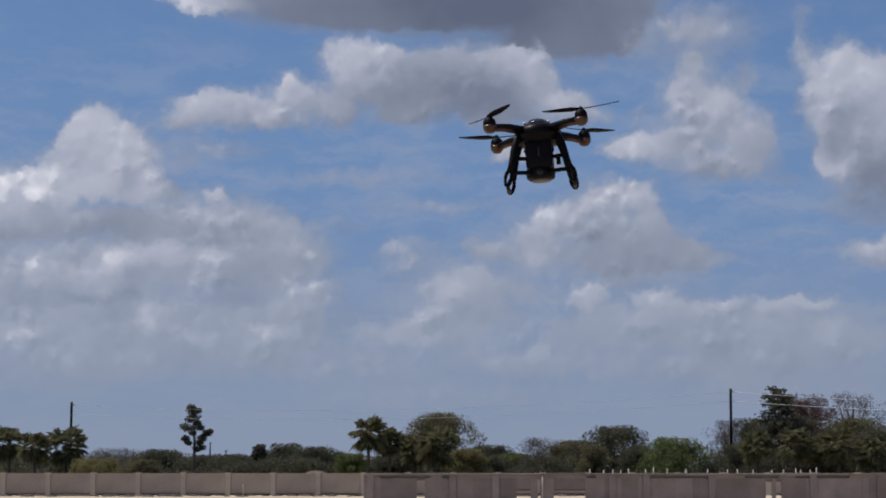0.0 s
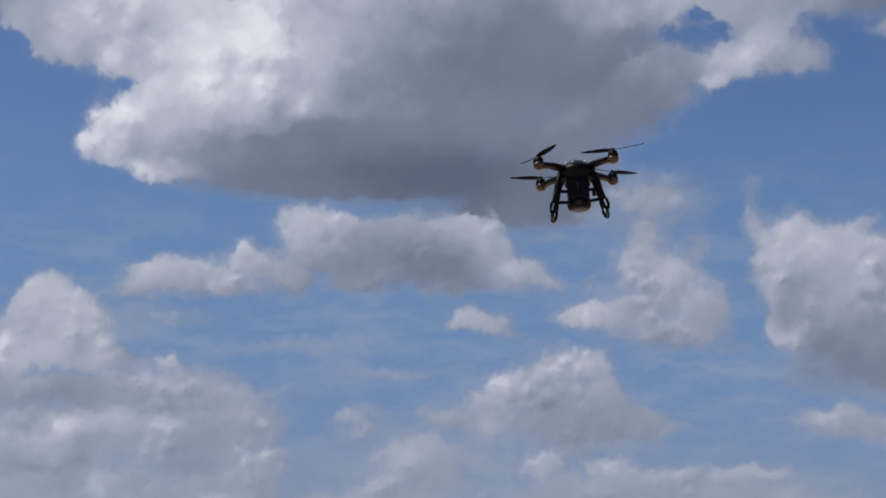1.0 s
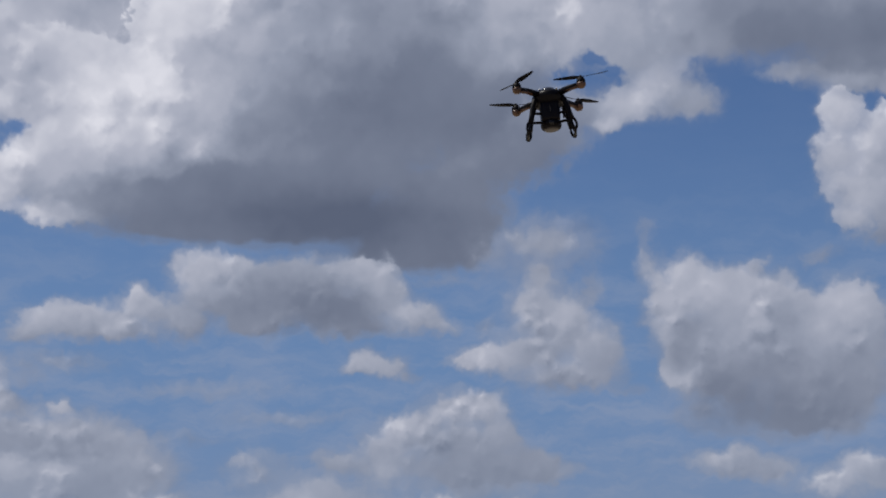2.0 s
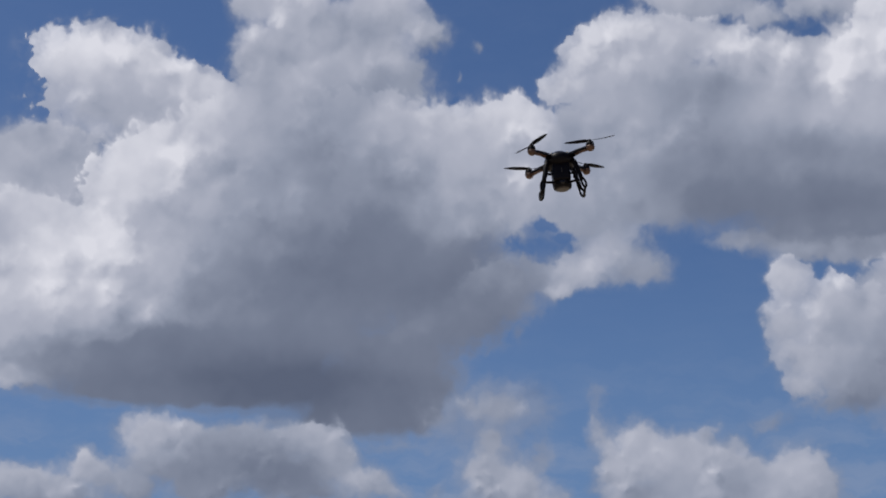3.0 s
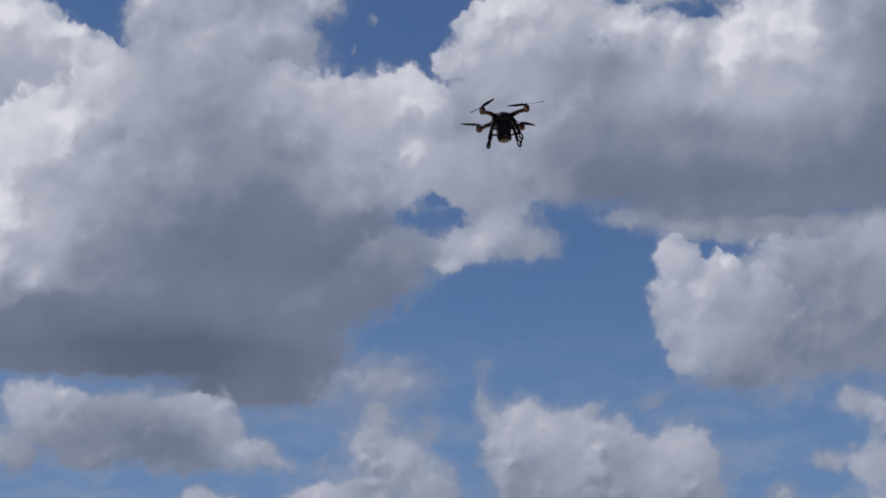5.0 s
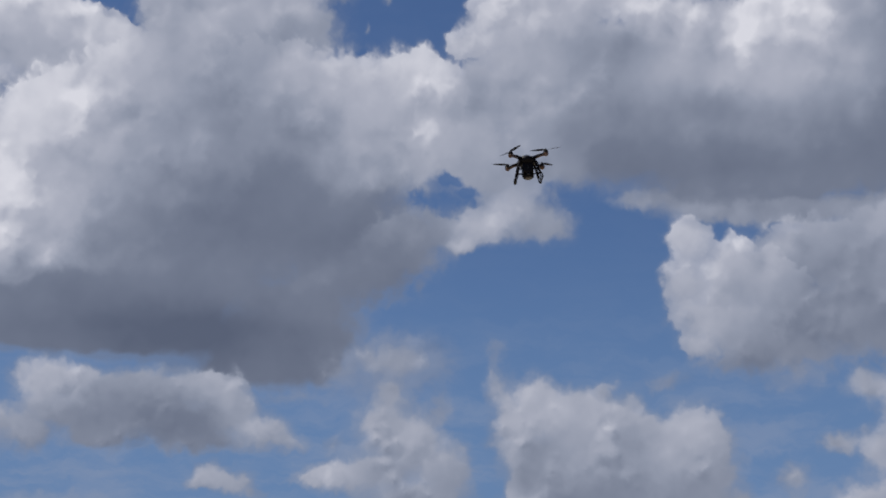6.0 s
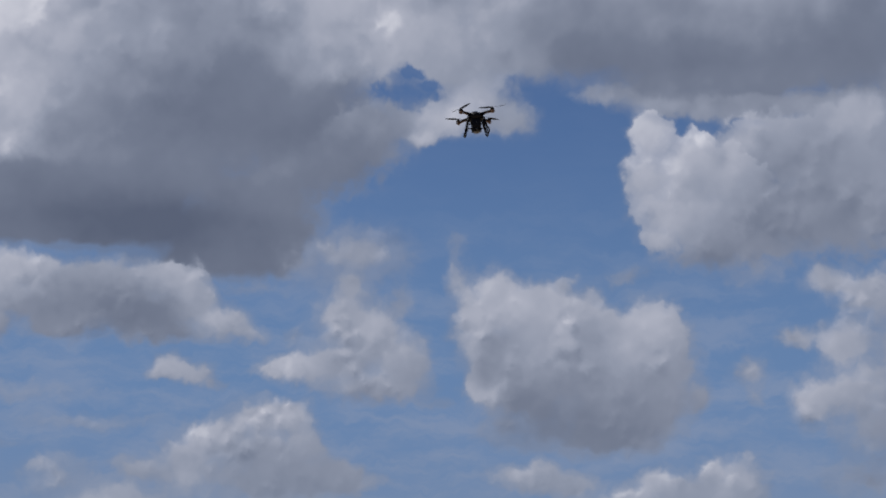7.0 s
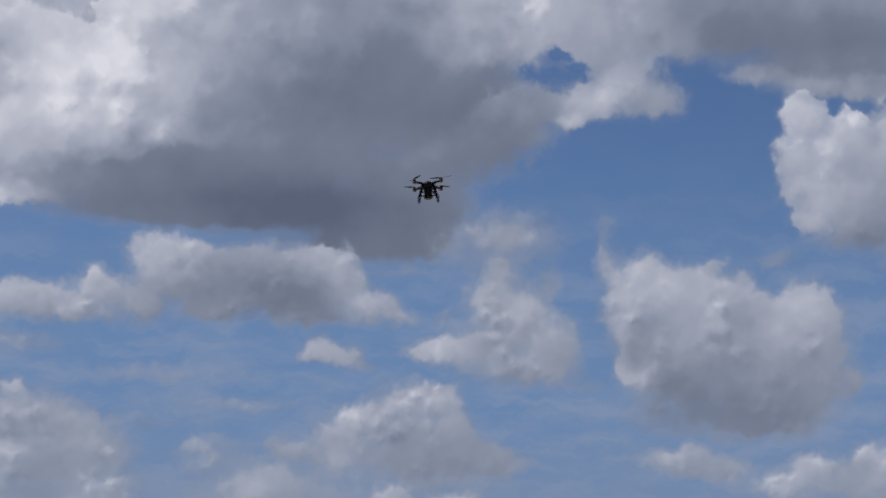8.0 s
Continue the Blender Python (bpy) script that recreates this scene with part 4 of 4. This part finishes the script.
        bmesh.ops.recalc_face_normals(bm, faces=bm.faces)
        rotor = part("rotor", smooth(bm), CARBON, arm, "two-bladed black rotor")
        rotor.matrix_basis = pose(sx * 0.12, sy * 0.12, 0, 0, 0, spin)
    # landing gear: on each side two bowed struts, a skid and hooked feet
    for sx in (-1, 1):
        bm = bmesh.new()
        tube(bm, [(sx * 0.0885, -0.053, -0.153), (sx * 0.0892, 0.0, -0.154), (sx * 0.0885, 0.053, -0.153)], 0.0052, 12)
        skid = part("skid", bm, CARBON, drone)
        for sy in (-1, 1):
            bm = bmesh.new()
            tube(bm, [(sx * 0.042, sy * 0.030, -0.018), (sx * 0.056, sy * 0.038, -0.032), (sx * 0.066, sy * 0.044, -0.062), (sx * 0.073, sy * 0.049, -0.096), (sx * 0.079, sy * 0.052, -0.120)],
                 [0.0125, 0.0105, 0.0092, 0.0088, 0.0094], 12)
            part("strut", bm, CARBON, drone)
            # loop of the foot
            bm = bmesh.new()
            cx, cy, cz = sx * 0.0845, sy * 0.052, -0.135
            ring = []
            for k in range(17):
                a = 2 * math.pi * k / 16
                ring.append((cx + sx * 0.004 * -math.sin(a) + 0.0078 * math.cos(a), cy, cz + 0.020 * math.sin(a)))
            tube(bm, ring, 0.005, 8)
            part("foot", bm, CARBON, skid)
        # rails between the leg and the hanging block
        for y, z, x in ((-0.046, -0.084, 0.069), (-0.052, -0.123, 0.077)):
            bm = bmesh.new()
            tube(bm, [(sx * 0.022, y * 0.7, z), (sx * 0.045, y * 0.95, z), (sx * x, y, z + 0.001)], 0.0056, 8)
            part("rail", bm, CARBON, drone)
        bm = bmesh.new()
        tube(bm, [(sx * 0.030, -0.020, -0.036), (sx * 0.033, -0.022, -0.060), (sx * 0.030, -0.022, -0.078)], [0.009, 0.0085, 0.006], 10)
        part("damper", bm, CARBON, drone)
    # antenna below the right rail
    bm = bmesh.new()
    tube(bm, [(0.050, -0.040, -0.078), (0.051, -0.040, -0.106)], [0.0055, 0.006], 8)
    part("antenna", bm, CARBON, drone)
    # the hanging block with battery, gimbal and camera
    bm = bmesh.new()
    box(bm, -0.036, 0.036, -0.050, 0.045, -0.112, -0.030, 0.010)
    hanging = part("battery_block", smooth(bm), SHELL, drone)
    bm = bmesh.new()
    box(bm, -0.0012, 0.0012, -0.0515, -0.049, -0.082, -0.058, 0.0005)
    part("seam", bm, SILVER, hanging, "thin pale seam")
    bm = bmesh.new()
    turned(bm, [(0.032, -0.100), (0.037, -0.106), (0.0395, -0.122), (0.037, -0.133), (0.029, -0.1385)], (0, -0.006, 0), 24, (1, 1.1))
    gimbal = part("gimbal_housing", bm, CARBON, drone)
    bm = bmesh.new()
    turned(bm, [(0.028, -0.1380), (0.025, -0.1405), (0.015, -0.1418), (0.004, -0.142)], (0, -0.006, 0), 24, (1, 1.1))
    part("bottom_plate", bm, SILVER, gimbal, "pale rounded bottom plate")
    bm = bmesh.new()
    tube(bm, [(0, -0.044, -0.122), (0, -0.050, -0.122)], [0.011, 0.010], 16)
    part("lens", bm, LENS, gimbal, "dark camera lens")
    drone.matrix_world = pose(0.254, 4.930, 5.080, -3.5, -3.9, -6)
    return drone


build_drone()

# ---- trees, poles and wires behind the walls ----
# x, y, height, width of the crown
TREES_WEST = [
    (-61.0, 236, 5.3, 8.6, LEAF_OLIVE),
    (-59.1, 255, 3.4, 8.5, LEAF_DARK),
    (-52.3, 249, 3.2, 8.3, LEAF_DARK),
    (-49.4, 282, 5.0, 7.7, LEAF_GREY),
    (-40.2, 269, 4.8, 7.3, LEAF_DARK),
    (-37.9, 204, 3.7, 5.4, LEAF_YELLOW),
    (-36.0, 223, 3.5, 4.7, LEAF_OLIVE),
    (-32.5, 262, 4.0, 7.1, LEAF_DARK),
    (-31.8, 288, 4.1, 7.0, LEAF_DARK),
    (-23.9, 229, 3.3, 6.3, LEAF_DARK),
    (-22.2, 262, 5.6, 5.6, LEAF_DARK),
    (-18.0, 225, 3.7, 8.2, LEAF_DARK),
    (-17.6, 259, 5.1, 6.3, LEAF_DARK),
    (-15.7, 282, 4.6, 4.3, LEAF_GREY),
]
TREES_MIDDLE = [
    (-10.5, 216, 4.2, 3.7, LEAF_GREEN),
    (-9.7, 249, 3.4, 4.5, LEAF_DARK),
    (-5.7, 223, 4.5, 4.7, LEAF_DARK),
    (-4.9, 236, 6.7, 4.3, LEAF_OLIVE),
    (-0.4, 242, 9.3, 8.1, LEAF_OLIVE),
    (2.8, 214, 4.7, 4.5, LEAF_YELLOW),
    (5.2, 225, 4.0, 5.5, LEAF_DARK),
    (6.5, 249, 5.3, 5.3, LEAF_DARK),
    (8.9, 242, 4.2, 4.4, LEAF_GREEN),
    (11.5, 216, 3.9, 5.9, LEAF_DARK),
    (11.9, 236, 6.1, 5.1, LEAF_GREY),
    (16.3, 238, 5.8, 5.8, LEAF_OLIVE),
    (17.6, 223, 5.2, 4.0, LEAF_OLIVE),
    (21.3, 233, 7.5, 8.1, LEAF_DARK),
]
TREES_EAST = [
    (23.6, 225, 5.2, 4.1, LEAF_DARK),
    (27.4, 220, 6.0, 7.0, LEAF_GREEN),
    (34.4, 220, 5.2, 6.0, LEAF_DARK),
    (36.8, 242, 8.4, 5.1, LEAF_GREY),
    (39.0, 236, 8.5, 5.7, LEAF_DARK),
    (39.3, 217, 4.9, 7.2, LEAF_DARK),
    (43.0, 231, 8.7, 7.7, LEAF_DARK),
    (44.9, 216, 5.2, 7.9, LEAF_DARK),
    (47.1, 242, 11.5, 7.3, LEAF_RED),
    (50.8, 228, 8.3, 9.0, LEAF_OLIVE),
    (52.1, 238, 11.8, 7.9, LEAF_GREY),
    (52.4, 223, 7.2, 8.1, LEAF_DARK),
    (61.2, 236, 8.8, 10.0, LEAF_DARK),
    (65.0, 229, 6.6, 9.7, LEAF_OLIVE),
]
PALMS = [
    (-48.5, 210, 5.6, 1.9),
    (-45.0, 207, 5.1, 1.7),
    (-42.6, 212, 5.4, 2.2),
    (-8.3, 207, 6.6, 1.9),
    (-6.0, 211, 5.8, 1.5),
    (-0.6, 210, 5.5, 2.2),
    (-3.2, 214, 4.8, 1.6),
    (35.3, 210, 5.2, 1.8),
    (38.9, 207, 5.5, 1.9),
    (42.5, 212, 5.0, 1.7),
    (43.5, 206, 5.4, 2.0),
    (47.7, 210, 4.6, 1.8),
]
CONIFERS = [
    (41.1, 229, 12.5, 6.2),
    (-24.4, 249, 5.4, 1.7),
]


def leaf_mesh(centres, sizes, rng, mat, name, parent, stretch=(1, 1, 1)):
    """Many small bent leaf sprays round the given centres, as one mesh."""
    n = len(centres)
    turn = rng.normal(size=(n, 3))
    turn /= np.linalg.norm(turn, axis=1)[:, None]
    other = np.cross(turn, rng.normal(size=(n, 3)))
    other /= np.linalg.norm(other, axis=1)[:, None]
    third = np.cross(turn, other)
    s = sizes[:, None]
    verts = np.concatenate([centres - turn * s, centres + other * s * 0.55 + third * s * 0.2, centres + turn * s, centres - other * s * 0.55 + third * s * 0.2])
    k = np.arange(n)
    faces = np.concatenate([np.stack([k, k + n, k + 2 * n], 1), np.stack([k, k + 2 * n, k + 3 * n], 1)])
    mesh = bpy.data.meshes.new(name)
    mesh.from_pydata(verts.tolist(), [], faces.tolist())
    mesh.materials.append(mat)
    ob = new(name, mesh)
    ob.parent = parent
    return ob


def limbs(bm, rng, height, width, count, thick):
    tips = []
    for _ in range(count):
        a, up = rng.uniform(0, 2 * math.pi), rng.uniform(0.55, 0.98)
        start = Vector((0, 0, height * rng.uniform(0.2, 0.5)))
        reach = width * 0.5 * rng.uniform(0.35, 0.8) * (1.15 - 0.5 * up)
        tip = Vector((math.cos(a) * reach, math.sin(a) * reach, height * up))
        mid = start.lerp(tip, 0.5) + Vector((0, 0, height * 0.05))
        tube(bm, [start, mid, tip], [thick * 0.55, thick * 0.35, thick * 0.12], 5)
        tips.append(tip)
    return tips


def build_tree(x, y, height, width, mat, seed):
    rng, nrng = random.Random(seed), np.random.default_rng(seed)
    words = {"dark": "dark green broadleaf", "olive": "olive-green broadleaf", "green": "fresh green broadleaf", "yellowish": "yellow-green bushy", "grey": "grey nearly bare", "russet": "dark russet-leaved"}[mat.name.split("_")[0]]
    bush = height < width * 0.8
    tree = tagged(new("shrub" if bush else "tree"), words + (" shrub" if bush else " tree") + " behind the boundary wall", "shrub" if bush else "tree", "trees behind the wall")
    tree.location = (x, y, 0)
    bm = bmesh.new()
    thick = 0.05 + 0.028 * height
    tube(bm, [(0, 0, -0.1), (rng.uniform(-0.1, 0.1), 0, height * 0.3), (rng.uniform(-0.3, 0.3), rng.uniform(-0.2, 0.2), height * 0.75)], [thick, thick * 0.8, thick * 0.3], 7)
    tips = limbs(bm, rng, height, width, 9, thick)
    part("trunk", bm, BARK, tree)
    bare = mat.name.startswith("grey")
    # clumps of sprays round the limbs' tips, over an uneven dome
    clumps = []
    for i in range(66):
        a, u = rng.uniform(0, 2 * math.pi), rng.random()
        h = height * (0.12 + 0.84 * u)
        wide = math.sqrt(max(0.04, 1 - ((u - 0.42) / 0.62) ** 2))
        r = width * 0.52 * wide * rng.uniform(0.05, 1.0) ** 0.6
        clumps.append((math.cos(a) * r, math.sin(a) * r, h, width * rng.uniform(0.10, 0.18)))
    clumps += [(*t, width * rng.uniform(0.08, 0.14)) for t in tips]
    centres = []
    per = 110 if bare else 230
    for cx, cy, cz, r in clumps:
        d = nrng.normal(size=(per, 3))
        d /= np.linalg.norm(d, axis=1)[:, None]
        d *= r * nrng.uniform(0.3, 1.08, size=(per, 1)) ** 0.6
        d[:, 2] *= 0.8
        centres.append(d + (cx, cy, min(cz, height - r * 0.7)))
    centres = np.concatenate(centres)
    centres = centres[(centres[:, 2] > 0.1) & (centres[:, 2] < height * 1.03)]
    leaf_mesh(centres, nrng.uniform(0.5, 1.2, len(centres)) * (0.095 if bare else 0.125) * (0.55 + width / 18), nrng, mat, "crown", tree)


def build_palm(x, y, crown, radius, seed):
    """Cabbage palm: rough trunk with a round head of fan fronds, the lowest hanging."""
    radius *= 1.25
    rng = random.Random(seed)
    palm = tagged(new("palm_tree"), "cabbage palm with a round head of fan fronds", "palm tree", "palms behind the wall")
    palm.location = (x, y, 0)
    bm = bmesh.new()
    lean = rng.uniform(-0.15, 0.15)
    tube(bm, [(0, 0, -0.1), (lean * 0.4, 0, crown * 0.5), (lean, 0, crown)], [0.21, 0.17, 0.2], 9)
    part("trunk", bm, BARK, palm)
    for i in range(56):
        bm = bmesh.new()
        a, lift = rng.uniform(0, 2 * math.pi), rng.uniform(-1.15, 1.2)
        out = Vector((math.cos(a) * math.cos(lift), math.sin(a) * math.cos(lift), math.sin(lift)))
        stem = out * radius * rng.uniform(0.42, 0.6)
        stem.z -= radius * 0.06
        tube(bm, [(0, 0, 0), stem * 0.5 + Vector((0, 0, 0.06)), stem], [0.03, 0.02, 0.014], 4)
        side = out.cross(Vector((0, 0, 1))).normalized()
        up = side.cross(out)
        for k in range(13):
            b = radians(-100 + 200 * k / 12)
            ray = (out * math.cos(b) + side * math.sin(b)).normalized()
            long = radius * rng.uniform(0.46, 0.62) * (0.75 + 0.25 * math.cos(b))
            cross = ray.cross(up).normalized() * 0.09
            tip = stem + ray * long + Vector((0, 0, -long * rng.uniform(0.15, 0.45)))
            v = [bm.verts.new(p) for p in (stem, stem + ray * long * 0.55 + cross, tip, stem + ray * long * 0.55 - cross)]
            bm.faces.new(v[:3]), bm.faces.new((v[0], v[2], v[3]))
        frond = part("frond", bm, LEAF_PALM, palm)
        frond.location = (lean, 0, crown)


def build_conifer(x, y, height, width, seed):
    rng, nrng = random.Random(seed), np.random.default_rng(seed)
    tree = tagged(new("conifer"), "tall dark conifer with tiered boughs", "tree", "trees behind the wall")
    tree.location = (x, y, 0)
    bm = bmesh.new()
    tube(bm, [(0, 0, -0.1), (0.05, 0, height * 0.5), (0, 0, height * 0.98)], [0.2, 0.13, 0.03], 8)
    centres = []
    for i in range(120):
        u = rng.uniform(0.2, 1.0)
        a, reach = rng.uniform(0, 2 * math.pi), width * 0.6 * (1.14 - u) ** 0.45 * rng.uniform(0.6, 1.1)
        root = Vector((0, 0, height * u * 0.97))
        tip = root + Vector((math.cos(a) * reach, math.sin(a) * reach, rng.uniform(-0.1, 0.25)))
        tube(bm, [root, root.lerp(tip, 0.5), tip], [0.04, 0.03, 0.012], 4)
        along = nrng.uniform(0.25, 1.05, size=(60, 1))
        centres.append(np.array(root) + along * np.array(tip - root) + nrng.normal(scale=(0.22, 0.22, 0.16), size=(60, 3)))
    part("trunk", bm, BARK, tree)
    centres = np.concatenate(centres)
    leaf_mesh(centres, nrng.uniform(0.10, 0.24, len(centres)), nrng, LEAF_DARK, "crown", tree)


def build_pine(x, y, height, width, seed):
    """Slash pine: bare bole, a few bent boughs with separate needle tufts."""
    rng, nrng = random.Random(seed), np.random.default_rng(seed)
    pine = tagged(new("pine_tree"), "lone pine with bare trunk and separate needle clumps", "tree", "trees behind the wall")
    pine.location = (x, y, 0)
    bm = bmesh.new()
    tube(bm, [(0, 0, -0.1), (0.08, 0, height * 0.4), (0.0, 0, height * 0.75), (-0.1, 0, height * 0.97)], [0.2, 0.16, 0.1, 0.04], 8)
    tufts = ((-0.1, 0.93, 0.55), (-0.22, 0.97, 0.4), (0.35, 0.93, 0.3), (0.1, 0.86, 0.5), (-0.4, 0.83, 0.4), (-0.85, 0.74, 0.42), (-0.4, 0.72, 0.5), (0.3, 0.78, 0.35), (0.65, 0.73, 0.4), (1.2, 0.66, 0.45), (1.55, 0.68, 0.3), (0.85, 0.60, 0.4), (-0.75, 0.60, 0.38), (0.4, 0.55, 0.4), (0.8, 0.49, 0.35), (-0.5, 0.55, 0.3), (0.25, 0.47, 0.35), (-0.15, 0.66, 0.3))
    centres = []
    for dx, u, r in tufts:
        dx, r = dx * height / 7.8, 1.3 * r * height / 7.8
        dy = rng.uniform(-0.8, 0.8)
        tip = Vector((dx, dy, height * u))
        root = Vector((0, 0, height * (u - 0.07)))
        tube(bm, [root, root.lerp(tip, 0.6), tip], [0.05, 0.035, 0.015], 5)
        d = nrng.normal(size=(320, 3))
        d /= np.linalg.norm(d, axis=1)[:, None]
        centres.append(np.array(tip) + d * nrng.uniform(0.2, 1.0, size=(320, 1)) * (r, r, r * 0.66))
    part("trunk", bm, BARK, pine)
    centres = np.concatenate(centres)
    leaf_mesh(centres, nrng.uniform(0.07, 0.17, len(centres)), nrng, LEAF_DARK, "crown", pine)


def build_pole(x, y, height, radius):
    pole = tagged(new("utility_pole"), "dark tarred wooden utility pole", "utility pole", "poles along the road")
    pole.location = (x, y, 0)
    bm = bmesh.new()
    tube(bm, [(0, 0, -0.1), (0, 0, height * 0.5), (0.03, 0, height)], [radius, radius * 0.9, radius * 0.75], 10)
    part("shaft", bm, WOOD_POLE, pole)
    bm = bmesh.new()
    tube(bm, [(radius * 0.8, 0, height - 0.35), (radius * 0.8 + 0.14, 0, height - 0.35), (radius * 0.8 + 0.14, 0, height - 0.2)], 0.035, 7)
    part("insulator", bm, WOOD_POLE, pole)


def build_wire(a, b, sag, radius):
    bm = bmesh.new()
    a, b = Vector(a), Vector(b)
    tube(bm, [a.lerp(b, k / 16) - Vector((0, 0, 4 * sag * (k / 16) * (1 - k / 16))) for k in range(17)], radius, 5)
    tagged(part("power_line", bm, WIRE), "thin pale overhead power line", "power line", "power lines")


def build_woods(name, label, mat, y0, y1, x0, x1, low, high, count, size, seed):
    """An uncountable belt of undergrowth: heaps of leaf sprays on the ground."""
    nrng = np.random.default_rng(seed)
    n = count
    heap_x, heap_y = nrng.uniform(x0, x1, n), nrng.uniform(y0, y1, n)
    heap_h = nrng.uniform(low, high, n) * (0.75 + 0.5 * nrng.random(n) ** 3)
    per = 90
    d = nrng.normal(size=(n, per, 3))
    d /= np.linalg.norm(d, axis=2)[..., None]
    d[..., 2] = np.abs(d[..., 2])
    d *= nrng.uniform(0.25, 1.0, size=(n, per, 1)) ** 0.5
    d *= np.stack([heap_h * 0.8, heap_h * 0.8, heap_h], 1)[:, None, :]
    centres = (d + np.stack([heap_x, heap_y, 0 * heap_x], 1)[:, None, :]).reshape(-1, 3)
    ob = leaf_mesh(centres, nrng.uniform(0.6, 1.3, len(centres)) * size, nrng, mat, name, None)
    tagged(ob, label, "undergrowth", kind="stuff")


build_woods("undergrowth", "dense dark undergrowth behind the boundary walls", LEAF_DARK, 218, 262, -85, 85, 1.8, 3.6, 360, 0.26, 301)
build_woods("far_woods", "hazy belt of distant woods", LEAF_FAR_HAZED, 330, 420, -130, 130, 3.2, 5.2, 300, 0.45, 302)
for i, row in enumerate(TREES_WEST + TREES_MIDDLE + TREES_EAST):
    x, y, height, width, leaves = row
    build_tree(x, y, height * 1.03, width * 1.25, leaves, 20 + i)
for i, row in enumerate(PALMS):
    build_palm(*row, 90 + i)
for i, row in enumerate(CONIFERS):
    build_conifer(*row, 120 + i)
build_pine(-30.7, 231, 10.3, 4.6, 7)
build_pole(-44.7, 225, 10.5, 0.19)
build_pole(34.6, 225, 12.1, 0.20)
build_pole(-37.4, 301, 6.2, 0.13)
for height, sag in ((11.7, 1.3), (10.6, 1.3)):
    build_wire((-44.7, 225, height - 1.6), (34.6, 225, height), sag, 0.014)
    build_wire((34.6, 225, height), (118.0, 225, height - 0.8), sag, 0.028)
